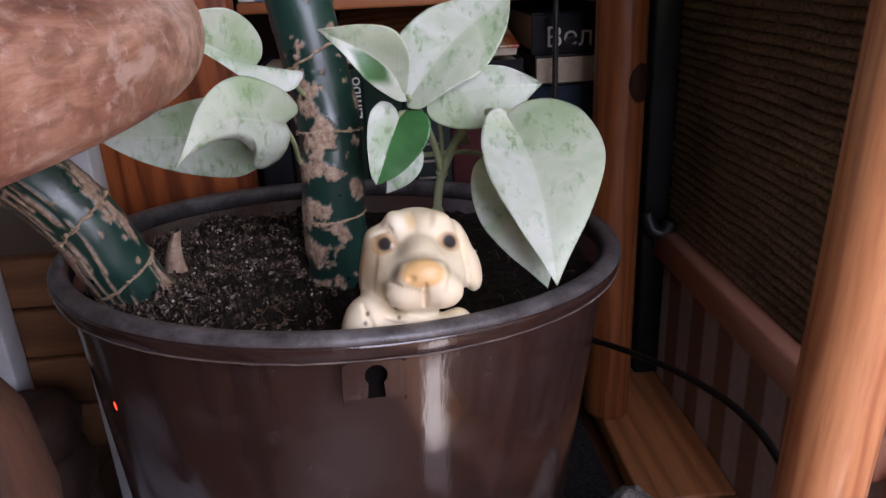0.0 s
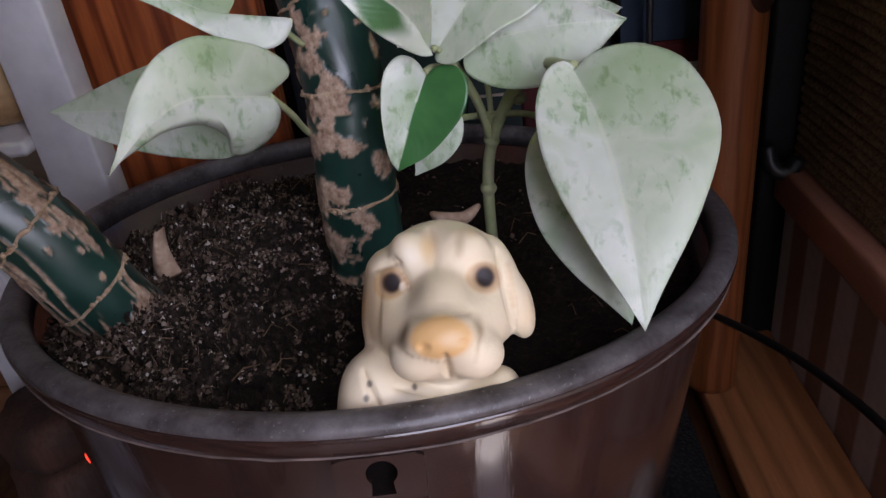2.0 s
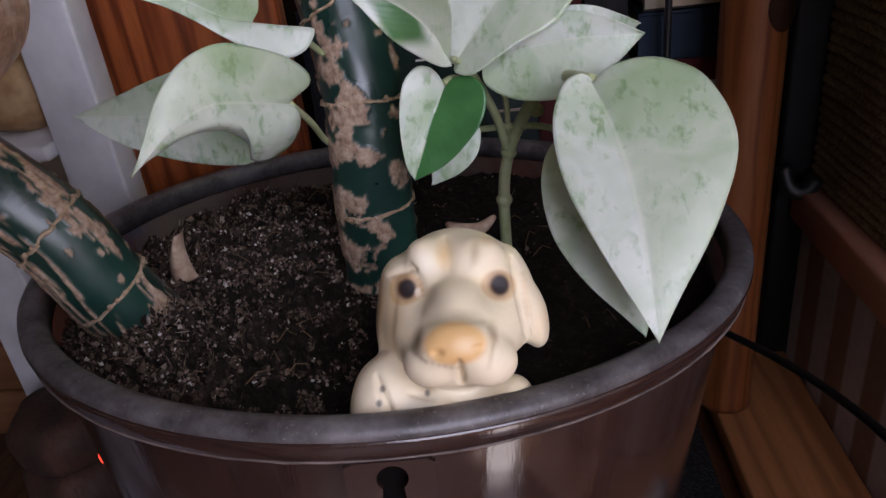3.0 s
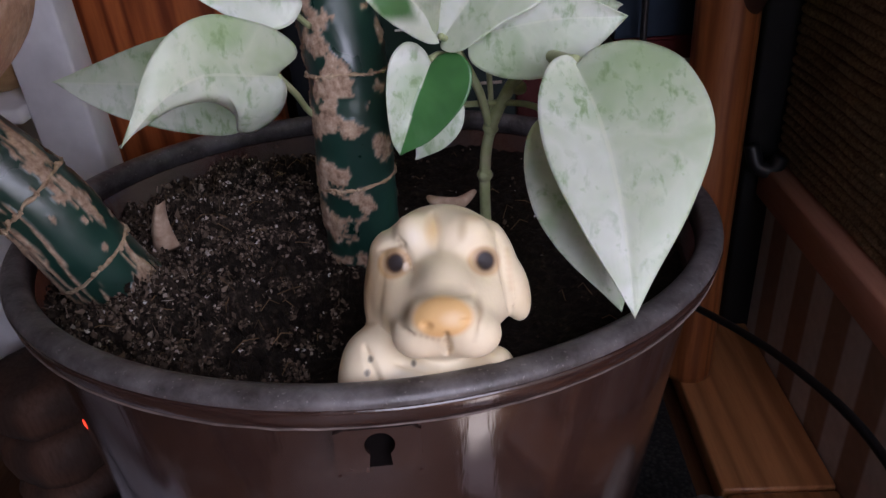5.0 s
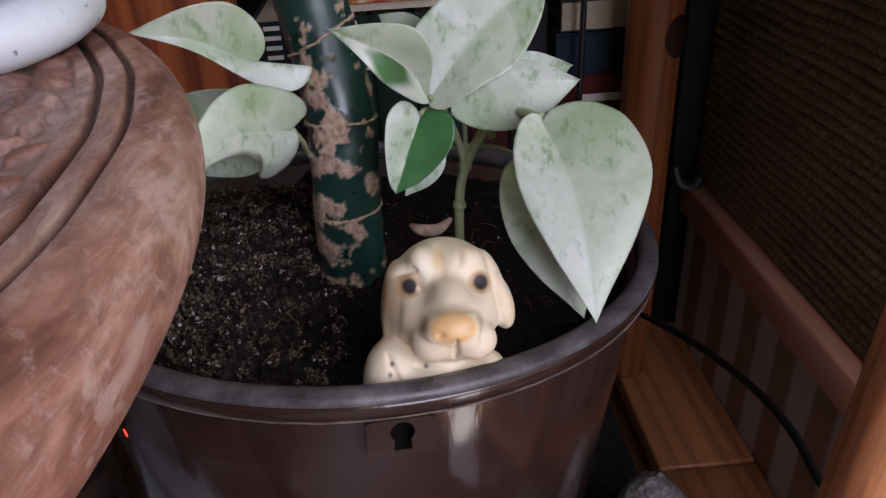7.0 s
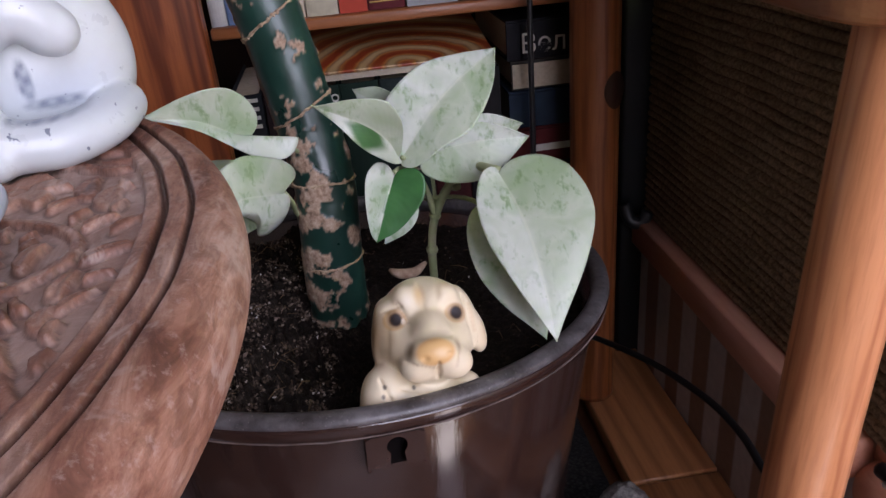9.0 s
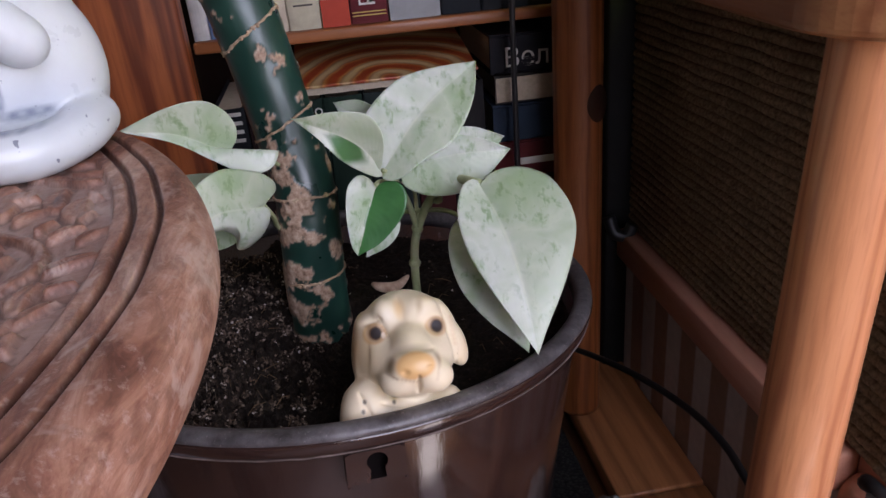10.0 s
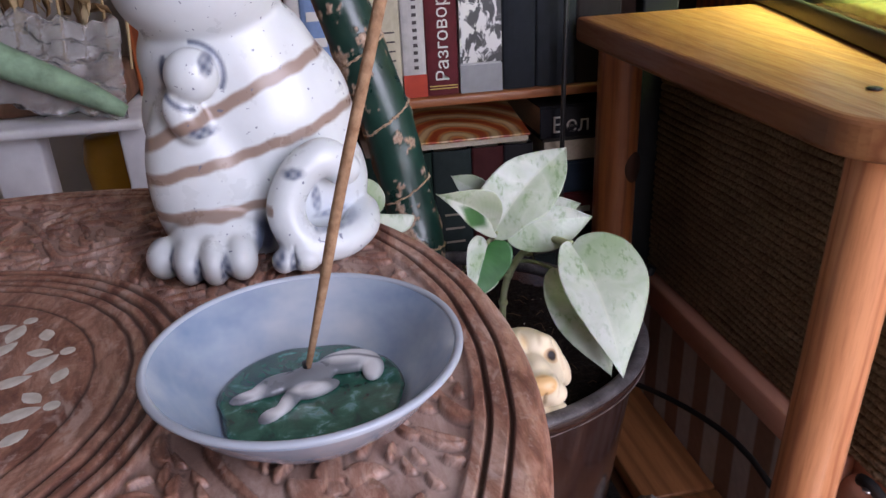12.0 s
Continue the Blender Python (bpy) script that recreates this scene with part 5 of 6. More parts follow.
# ---------------------------------------------------------------- incense bowl
BOWL_AT = Vector((-0.0785, -0.2990, 0.3985))
BOWL_SCALE = 1.07
bowl = thing("incense_bowl", "grey-blue glazed dish with a green pool and a lizard", "bowl", BOWL_AT)
prof = [(0.018, 0.0), (0.021, 0.0008), (0.0245, 0.0045), (0.0335, 0.0165), (0.0400, 0.0285), (0.0414, 0.0312), (0.0405, 0.0322), (0.0388, 0.0310), (0.0325, 0.0195), (0.0262, 0.0088), (0.021, 0.0052), (0.0, 0.0042)]
shell = lathe(prof[:-1] + [(0.001, 0.0042)], 96)
for v in shell.verts:
    v.co *= 1 + 0.010 * fractal(v.co, 18, 2)
part("dish", shell, BOWL, bowl)
part("lip", lathe([(0.0400, 0.0296), (0.0414, 0.0312), (0.0412, 0.0322), (0.0402, 0.0328), (0.0391, 0.0318)], 96, closed=True), RIM_GLAZE, bowl, "pale worn lip")
pool = lathe([(0.0245, 0.0070), (0.0252, 0.0094), (0.0240, 0.0100), (0.001, 0.0097)], 72)
for v in pool.verts:
    a = math.atan2(v.co.y, v.co.x)
    k = 1 + 0.04 * math.sin(3 * a + 1) + 0.03 * math.sin(7 * a)
    v.co.x *= min(k, 1.0)
    v.co.y *= min(k, 1.0)
part("green_pool", pool, POOL, bowl, "glossy mottled green glaze")


# White shapes of the glaze, with its highlights painted into them.
def lizard_paint_and_glints(p):
    col = np.tile(np.array([[0.20, 0.215, 0.235]]), (len(p), 1))
    for c, r in (((-0.016, -0.003, 0), (0.005, 0.0022, 0.02)), ((-0.009, -0.009, 0), (0.005, 0.004, 0.02)), ((0.0, -0.005, 0), (0.006, 0.002, 0.02)), ((0.012, 0.004, 0.004), (0.010, 0.0035, 0.02)), ((0.017, -0.001, 0), (0.004, 0.005, 0.02))):
        a = 0.9 * near(p, c, r, 0.5)
        col = col * (1 - a) + np.array([[0.88, 0.90, 0.90]]) * a
    dark = np.clip(1.2 - np.abs(p[:, 1] - 0.0035 + 0.15 * (p[:, 0] - 0.01)) / 0.0005, 0, 1)[:, None] * (p[:, :1] > 0.002)
    return col * (1 - 0.85 * dark) + np.array([[0.03, 0.035, 0.05]]) * 0.85 * dark


LIZ = [lump(c, r, t) for c, r, t in (((0, 0, 0.001), (0.0075, 0.0036, 0.0032), (0, 0, 15)), ((0.011, 0.0035, 0.0012), (0.0085, 0.0036, 0.0030), (0, 0, 0)), ((0.0175, 0.0, 0.0008), (0.0030, 0.0042, 0.0022), (0, 0, -20)), ((-0.009, -0.001, 0.0008), (0.0065, 0.0030, 0.0024), (0, 0, 15)), ((-0.0165, -0.0035, 0.0003), (0.0050, 0.0018, 0.0016), (0, 0, 12)), ((-0.0055, -0.0065, 0.0005), (0.0022, 0.0050, 0.0018), (0, 0, -35)), ((-0.0105, -0.0105, 0.0), (0.0034, 0.0020, 0.0014), (0, 0, 25)), ((0.002, -0.0045, 0.0006), (0.0060, 0.0020, 0.0020), (0, 0, 15)))]
liz = sculpt("lizard", LIZ, LIZARD_SKIN, 0.0012, 0.00035, lizard_paint_and_glints)
liz.scale = (1.0, 1.35, 1.25)
liz.parent = bowl
liz.location = (0.0, 0.006, 0.0100)
hole = bmesh.new()
bmesh.ops.create_cone(hole, cap_ends=True, segments=16, radius1=0.0011, radius2=0.0013, depth=0.0022)
hole_ob = part("stick_socket", hole, BLACK, liz)
hole_ob.location = (-0.0005, 0.001, 0.0042)
stick = tube([(-0.0790, -0.2920, 0.4085), (-0.0715, -0.2940, 0.436), (-0.0640, -0.2960, 0.464), (-0.0500, -0.2990, 0.511), (-0.036, -0.302, 0.560)], lambda t: 0.0009 + 0.0007 * min(t * 3, 1), 10, 8)
bowl.scale = (BOWL_SCALE, BOWL_SCALE, 0.74)
single(part("incense_stick", stick, INCENSE), "thin brown incense stick leaning out of the dish", "incense")

# ---------------------------------------------------------------- aquarium stand of pine
stand = thing("aquarium_stand", "orange pine stand with round posts and a thick top", "stand")


def stand_top():
    outline, r = [], 0.045
    corners = [((0.197, -0.185), 1), ((0.75, -0.185), 0), ((0.75, 0.194), 0), ((0.186, 0.194), 0)]
    cx, cy = 0.197 + r, -0.185 + r
    outline += [(cx - r * math.cos(t), cy - r * math.sin(t)) for t in (radians(90 * k / 12) for k in range(13))]
    outline += [c for c, _ in corners[1:]]
    bm = bmesh.new()
    face = bm.faces.new([bm.verts.new((x, y, 0)) for x, y in outline])
    made = bmesh.ops.extrude_face_region(bm, geom=[face])
    bmesh.ops.translate(bm, verts=[g for g in made["geom"] if isinstance(g, bmesh.types.BMVert)], vec=(0, 0, 0.023))
    bmesh.ops.recalc_face_normals(bm, faces=bm.faces)
    bmesh.ops.bevel(bm, geom=[e for e in bm.edges if len({round(v.co.z, 4) for v in e.verts}) == 1], offset=0.004, segments=3, profile=0.5, affect="EDGES")
    return bm


top = part("top_board", stand_top(), PINE_TOP, stand, smooth=False)
top.matrix_basis = Matrix.Translation((0, -0.15, 0.4042)) @ pose(0, 0, 0, 2.0, 0, 0) @ Matrix.Translation((0, 0.15, 0))


def post(x, y, z0, z1, r, notch):
    """A round post with a scooped flat at its head."""
    bm, n, m = bmesh.new(), 48, 90
    rows = []
    for i in range(m + 1):
        z = z0 + (z1 - z0) * i / m
        row = []
        for k in range(n):
            a = 2 * math.pi * k / n
            rr = r * (1 + 0.006 * math.sin(9 * z) + 0.004 * fractal((a, z * 8, x), 1.0, 2))
            px, py = rr * math.cos(a), rr * math.sin(a)
            if notch and z > z1 - 0.055:
                t = (z - (z1 - 0.055)) / 0.055
                limit = r * (1 - 0.30 * math.sin(min(t * 1.7, 1) * math.pi / 2))
                if px > limit:
                    px = limit
            row.append(bm.verts.new((x + px, y + py, z)))
        rows.append(row)
    for a, b in zip(rows, rows[1:]):
        for k in range(n):
            bm.faces.new((a[k], a[(k + 1) % n], b[(k + 1) % n], b[k]))
    bm.faces.new(rows[0][::-1])
    bm.faces.new(rows[-1])
    return bm


front_post = part("post", post(0, 0, FLOOR_Z, 0.4070, 0.0190, True), PINE_LIT, stand)
front_post.matrix_basis = pose(0.2140, -0.152, 0, 0, 2.5, 0)
back_post = part("post", post(0, 0, 0.0, 0.4140, 0.0200, False), PINE_SHADED, stand)
back_post.location = (0.2165, 0.160, 0)
for y in (-0.13, 0.33):
    part("post", post(0.70, y, FLOOR_Z, 0.41, 0.021, False), PINE, stand)
# Raised disc for the dark knot on the back post.
rail = bmesh.new()
bmesh.ops.create_cone(rail, cap_ends=True, segments=32, radius1=0.0125, radius2=0.0115, depth=0.008, matrix=pose(0.2262, 0.1462, 0.3035, 0, 90, -55) @ Matrix.Diagonal((1.3, 0.9, 1, 1)))
part("post_knot", rail, plain("dark_knot_wood", (0.05, 0.02, 0.012), 0.7), stand, "dark round knot on the back post")
lower = thing("floor_plank", "orange wooden plank lying beside the pot", "plank")
part("plank_board", box((0.208, 0.032, FLOOR_Z), (0.284, 0.42, 0.0), 0.002), PLANK_WOOD, lower)
part("plank_board", box((0.211, -0.30, FLOOR_Z), (0.284, 0.030, -0.001), 0.002), PLANK_WOOD, lower)

# aquarium on the stand
tank = thing("aquarium", "lit glass aquarium with green water plants", "aquarium", (0, 0, 0.432))
tank.matrix_basis = pose(0.297, -0.075, 0.4305, 2.0, 0, -14.5)


for lo, hi, name in (((0, 0, 0), (0.26, 0.42, 0.016), "base"), ((0, 0, 0.36), (0.26, 0.42, 0.375), "hood"), ((0, 0, 0.30), (0.012, 0.42, 0.315), "frame"), ((0.248, 0, 0.30), (0.26, 0.42, 0.315), "frame"), ((0.012, 0, 0.30), (0.248, 0.012, 0.315), "frame"), ((0.012, 0.408, 0.30), (0.248, 0.42, 0.315), "frame")):
    part(name, box(lo, hi, 0.002), BLACK, tank)
for lo, hi in (((0.002, 0.002, 0.016), (0.006, 0.418, 0.30)), ((0.254, 0.002, 0.016), (0.258, 0.418, 0.30)), ((0.006, 0.002, 0.016), (0.254, 0.006, 0.30)), ((0.006, 0.414, 0.016), (0.254, 0.418, 0.30))):
    part("pane", box(lo, hi), GLASS, tank, smooth=False).visible_shadow = False
rng = random.Random(3)
wp = bmesh.new()
for _ in range(420):
    x, y = rng.uniform(0.015, 0.24), rng.uniform(0.015, 0.40)
    z, r = 0.018 + rng.random() ** 2 * 0.16, rng.uniform(0.004, 0.011)
    bmesh.ops.create_grid(wp, x_segments=2, y_segments=1, size=r, matrix=pose(x, y, z, rng.uniform(0, 360), rng.uniform(0, 360), rng.uniform(0, 360)) @ Matrix.Diagonal((1, 0.4, 1, 1)))
WEED = Shade("water_weed", (0.1, 0.2, 0.03), 0.6)
WEED = WEED.colour(WEED.ramp(WEED.island(), [(0, (0.03, 0.08, 0.01)), (0.6, (0.12, 0.22, 0.03)), (1, (0.35, 0.42, 0.08))])).m
tagged(part("water_weed", wp, WEED, tank, "bushy green water weed"), kind="stuff")
gravel = box((0.008, 0.008, 0.0165), (0.252, 0.412, 0.026), 0.003)
part("gravel", gravel, plain("aquarium_gravel", (0.16, 0.15, 0.05), 0.9, 0.3, 220), tank)
for sx, sy in ((0.246, -0.118),):
    screw = lathe([(0.0035, 0), (0.0045, 0.0008), (0.003, 0.0016), (0.001, 0.0014)], 20)
    so = part("screw", screw, BLACK, stand, "dark screw head")
    so.location = (sx, sy, 0.4285)

# ---------------------------------------------------------------- woven hamper on its ledge, striped box below
hamper = thing("woven_hamper", "brown woven rope hamper with horizontal ribs", "hamper")
HX, HY0, HY1, HZ0, HZ1 = 0.288, -0.150, 0.212, 0.1595, 0.388
part("lining", box((HX + 0.004, HY0 + 0.004, HZ0), (HX + 0.26, HY1, HZ1 - 0.004)), WICKER, hamper, smooth=False)


def rope_rows():
    """Twisted paper rope wound in rows round two sides of the hamper."""
    verts, faces = [], []
    rows, k = 31, 0
    step = (HZ1 - HZ0) / rows
    for i in range(rows):
        z = HZ0 + (i + 0.5) * step
        path = [(HX, HY1 - (HY1 - HY0) * j / 180) for j in range(181)] + [(HX + 0.25 * j / 60, HY0) for j in range(1, 61)]
        base, n = len(verts), 6
        for j, (x, y) in enumerate(path):
            face = (1, 0) if j < 178 else ((0.7, 0.7) if j < 183 else (0, 1))
            twist = 0.0006 * math.sin(j * 1.9 + i * 2.1) + 0.0005 * fractal((j * 0.2, i, 0), 1.0, 2)
            for s in range(n):
                a = math.pi * s / (n - 1) - math.pi / 2
                out = (0.0034 + twist) * math.cos(a)
                verts.append((x - out * face[0], y - out * face[1], z + step * 0.5 * math.sin(a) + 0.0016 * fractal((j * 0.03, i * 0.3, 5), 1.0, 2)))
        for j in range(len(path) - 1):
            for s in range(n - 1):
                q = base + j * n + s
                faces.append((q, q + n, q + n + 1, q + 1))
    me = bpy.data.meshes.new("rope_weave")
    me.from_pydata(verts, [], faces)
    me.polygons.foreach_set("use_smooth", [True] * len(faces))
    me.materials.append(WICKER)
    return new("rope_weave", me)


rope_rows().parent = hamper
part("lid_board", box((HX - 0.004, HY0 - 0.004, HZ1 - 0.003), (HX + 0.262, HY1 + 0.01, HZ1 + 0.006), 0.002), plain("grey_card", (0.16, 0.15, 0.15), 0.8), hamper, "dull grey lid")
ledge = thing("wooden_ledge", "pale pinkish wooden ledge under the hamper", "ledge")
part("rail", box((0.272, -0.118, 0.130), (0.292, 0.212, 0.1590), 0.003), PINK_WOOD, ledge)
part("board", box((0.292, -0.16, 0.1335), (0.55, 0.207, 0.1585), 0.002), PINK_WOOD, ledge)
knob = bmesh.new()
bmesh.ops.create_uvsphere(knob, u_segments=32, v_segments=20, radius=0.022, matrix=pose(0.292, -0.135, 0.128) @ Matrix.Diagonal((0.8, 1, 1, 1)))
part("rounded_end", knob, PINK_WOOD, ledge, "smooth rounded pink end")
clip = thing("metal_clip", "black metal clip with a small screw at the hamper's corner", "clip", (0.279, -0.158, 0.163))
part("clip_arm", tube([(-0.004, 0.016, -0.002), (-0.006, 0.004, 0.002), (-0.003, -0.012, -0.004), (0.006, -0.022, -0.012)], lambda t: 0.0045 - 0.001 * t, 10, 6), BLACK, clip)
part("clip_screw", lathe([(0.0025, 0), (0.003, 0.001), (0.002, 0.0018), (0.0005, 0.0018)], 16, (-0.0105, 0.003, 0.0)), CHROME, clip)
strip = part("steel_strip", box((0.283, -0.172, 0.150), (0.52, -0.158, 0.168), 0.002), CHROME)
single(strip, "shiny steel strip along the hamper's lower edge", "metal strip")
cloth = thing("striped_box", "low box covered in grey and brown striped cloth", "box")
part("side_panel", box((0.285, -0.45, FLOOR_Z), (0.293, 0.42, 0.129), 0.002), STRIPES, cloth, smooth=False)
part("end_panel", box((0.2935, -0.45, FLOOR_Z), (0.55, -0.442, 0.129), 0.002), STRIPES, cloth, smooth=False)
part("back_panel", box((0.542, -0.4415, FLOOR_Z), (0.55, 0.42, 0.129), 0.002), STRIPES, cloth, smooth=False)
part("lid", box((0.284, -0.451, 0.1292), (0.551, 0.421, 0.1325), 0.001), STRIPES, cloth, smooth=False)
DARK_METAL = plain("dark_grey_metal", (0.009, 0.010, 0.011), 0.6)
upright = thing("dark_upright", "dark grey upright between bookcase and hamper", "upright")
part("post", box((0.262, 0.215, FLOOR_Z + 0.012), (0.30, 0.235, 0.455), 0.003), DARK_METAL, upright)
part("foot", box((0.258, 0.209, FLOOR_Z), (0.304, 0.241, FLOOR_Z + 0.012), 0.002), DARK_METAL, upright)
part("cap", box((0.260, 0.213, 0.455), (0.302, 0.237, 0.462), 0.002), DARK_METAL, upright)
bend = part("black_hook", tube([(0.262, 0.206, 0.175), (0.266, 0.200, 0.160), (0.276, 0.196, 0.158), (0.282, 0.196, 0.168)], 0.006, 12, 6), BLACK)
single(bend, "black plastic hook on the ledge's end", "hook")
power = part("power_cable", tube([(0.150, 0.22, 0.055), (0.178, 0.17, 0.076), (0.2035, 0.120, 0.090), (0.226, 0.050, 0.108), (0.236, -0.02, 0.125), (0.236, -0.07, 0.134), (0.231, -0.115, 0.137), (0.245, -0.17, 0.12), (0.27, -0.21, 0.05), (0.28, -0.23, FLOOR_Z + 0.003)], 0.0026, 12, 10), CABLE)
single(power, "black power cable looping behind the pot", "cable")
hang = part("hanging_cable", tube([(0.173, 0.182, 0.60), (0.171, 0.181, 0.45), (0.1695, 0.180, 0.35), (0.169, 0.180, 0.25), (0.165, 0.178, 0.16), (0.160, 0.17, 0.09)], 0.0024, 10, 8), CABLE)
single(hang, "thin black cable hanging in front of the books", "cable")

# ---------------------------------------------------------------- bookcase
case = thing("bookcase", "reddish wooden bookcase with a full shelf of books", "bookcase")
part("side_board", box((-0.205, 0.172, FLOOR_Z), (-0.080, 0.194, 0.9), 0.003), RED_PINE, case)
part("side_board", box((0.43, 0.20, FLOOR_Z), (0.45, 0.42, 0.9), 0.003), RED_PINE, case)
part("shelf", box((-0.0795, 0.197, 0.3655), (0.245, 0.42, 0.3745), 0.002), SHELF_WOOD, case)
part("shelf", box((-0.0795, 0.197, 0.09), (0.242, 0.42, 0.10), 0.002), SHELF_WOOD, case)
part("shelf", box((-0.0795, 0.20, 0.66), (0.43, 0.42, 0.67), 0.002), SHELF_WOOD, case)
part("back_board", box((-0.205, 0.42, FLOOR_Z), (0.45, 0.43, 0.9)), plain("dark_back", (0.03, 0.015, 0.01), 0.8), case, smooth=False)
WHITE_INK = Shade("white_ink", (0.62, 0.60, 0.55), 0.7).m
GOLD_INK = Shade("gold_ink", (0.50, 0.34, 0.08), 0.4).m
DARK_INK = Shade("dark_ink", (0.05, 0.04, 0.04), 0.7).m
PAPER = plain("old_paper", (0.56, 0.48, 0.36), 0.85, 0.8, 300)


def book(x0, x1, height, colour, label, y0=0.203, z0=0.375, depth=0.13, lean=0.0):
    """An upright book: cover with rounded spine, and its block of pages."""
    w = x1 - x0
    ob = thing("book", label, "book", ((x0 + x1) / 2, y0, z0), "books on the shelf")
    ob.rotation_euler = (0, radians(lean), 0)
    bm = bmesh.new()
    n = 8
    outer = [(-w / 2, depth)] + [(-w / 2 * math.cos(t), 0.003 - 0.003 * math.sin(t)) for t in (math.pi * k / n for k in range(n + 1))] + [(w / 2, depth)]
    inner = [(w / 2 - 0.0018, depth)] + [((w / 2 - 0.0018) * math.cos(t), 0.0055 - 0.003 * math.sin(t)) for t in (math.pi * k / n for k in range(n + 1))] + [(-w / 2 + 0.0018, depth)]
    loop = outer + inner
    lo, hi = [bm.verts.new((x, y, 0)) for x, y in loop], [bm.verts.new((x, y, height)) for x, y in loop]
    m = len(loop)
    for k in range(m):
        bm.faces.new((lo[k], lo[(k + 1) % m], hi[(k + 1) % m], hi[k]))
    h = len(outer)
    for k in range(h - 1):
        for ring, flip in ((lo, 1), (hi, 0)):
            q = (ring[k], ring[k + 1], ring[m - 2 - k], ring[m - 1 - k])
            bm.faces.new(q if not flip else q[::-1])
    bmesh.ops.recalc_face_normals(bm, faces=bm.faces)
    part("cover", bm, plain("cover", colour, 0.78, 0.7, 60), ob, smooth=False)
    part("page_block", box((-w / 2 + 0.002, 0.006, 0.003), (w / 2 - 0.002, depth - 0.003, height - 0.003)), PAPER, ob, smooth=False)
    return ob


def bars(ob, x, z0, z1, count, width, material, thick=0.0016):
    """Unreadable lines of print as plain bars."""
    for k in range(count):
        z = z0 + (z1 - z0) * k / max(count - 1, 1)
        b = part("print_bar", box((x - width / 2, -0.0006, z), (x + width / 2, 0.0002, z + thick)), material, ob, smooth=False)
        b.location.y = -0.0002


book(-0.0785, -0.066, 0.21, (0.62, 0.60, 0.58), "white paperback with a small dark emblem on its spine")
b0 = book(-0.0655, -0.040, 0.20, (0.20, 0.30, 0.50), "blue and white paperback standing on the shelf")
bars(b0, 0, 0.03, 0.12, 5, 0.016, WHITE_INK, 0.008)
book(-0.0395, -0.005, 0.205, (0.50, 0.42, 0.33), "cream hardback standing on the shelf")
b1 = book(-0.0045, 0.0215, 0.19, (0.50, 0.45, 0.33), "beige book with dark print on its spine")
bars(b1, 0, 0.018, 0.060, 6, 0.015, DARK_INK, 0.0013)
b2 = book(0.022, 0.0440, 0.20, (0.52, 0.50, 0.47), "grey book with a red lower spine")
part("red_band", box((-0.0110, -0.0007, 0.0), (0.0110, 0.0002, 0.021)), plain("red_paper", (0.42, 0.05, 0.025), 0.6), b2, smooth=False)
bars(b2, 0.0015, 0.026, 0.10, 12, 0.004, DARK_INK, 0.003)
b3 = book(0.0445, 0.0745, 0.21, (0.115, 0.018, 0.022), "dark maroon book with white lettering on its spine")
writing("Разговор", 0.0175, WHITE_INK, b3, (0.0, -0.0009, 0.052), (90, -90, 0))
bars(b3, 0, 0.006, 0.0085, 2, 0.027, GOLD_INK, 0.0008)
b4 = book(0.0755, 0.1165, 0.20, (0.55, 0.55, 0.55), "black and white photo book with a grey foot")
part("grey_foot", box((-0.0203, -0.0007, 0.0), (0.0203, 0.0002, 0.026)), plain("grey_paper", (0.30, 0.30, 0.31), 0.6), b4, smooth=False)
PHOTO = Shade("photo_print", (0.3, 0.3, 0.3), 0.45)
PHOTO = PHOTO.colour(PHOTO.ramp(PHOTO.noise(95, 3, 0.6, PHOTO.coord((1, 1, 0.6)), 0.6), [(0.46, (0.03, 0.03, 0.03)), (0.50, (0.10, 0.10, 0.10)), (0.54, (0.60, 0.59, 0.57))])).m
part("photo", box((-0.0200, -0.0008, 0.028), (0.0200, 0.0002, 0.175)), PHOTO, b4, smooth=False)
book(0.118, 0.150, 0.205, (0.012, 0.015, 0.02), "black hardback standing on the shelf")
book(0.151, 0.190, 0.20, (0.015, 0.018, 0.022), "black hardback with a worn spine")
book(0.191, 0.235, 0.19, (0.02, 0.016, 0.014), "dark brown hardback in the shelf's shade")

# lower shelf: a stack of lying books and dark upright ones behind the plant
def lying(x0, x1, z0, z1, colour, label, y0=0.205, depth=0.16):
    ob = thing("book", label, "book", ((x0 + x1) / 2, y0, z0), "books lying in a stack")
    w, h = x1 - x0, z1 - z0
    cov = plain("cover", colour, 0.75, 0.7, 60)
    for lo, hi in (((-w / 2, 0, 0), (w / 2, depth, 0.002)), ((-w / 2, 0, h - 0.002), (w / 2, depth, h)), ((-w / 2, -0.0015, 0.002), (w / 2, 0.0015, h - 0.002))):
        part("cover", box(lo, hi, 0.0005), cov, ob, smooth=False)
    part("page_block", box((-w / 2 + 0.003, 0.002, 0.002), (w / 2 - 0.003, depth - 0.003, h - 0.002)), PAPER, ob, smooth=False)
    return ob


k1 = lying(0.155, 0.235, 0.3215, 0.3545, (0.012, 0.012, 0.016), "black book lying flat with large white letters")
writing("Вел", 0.0225, WHITE_INK, k1, (-0.0085, -0.0020, 0.0125), (90, 0, 0))
bars(k1, 0.002, 0.0265, 0.0265, 1, 0.022, plain("grey_ink", (0.25, 0.25, 0.25)), 0.0018)
k2 = lying(0.158, 0.240, 0.296, 0.3205, (0.05, 0.045, 0.04), "thick book lying flat showing cream pages")
part("page_edge", box((-0.040, -0.0025, 0.002), (0.040, -0.0016, 0.0225)), PAPER, k2, smooth=False)
k2b = lying(0.155, 0.238, 0.262, 0.295, (0.02, 0.035, 0.06), "dark blue book lying flat")
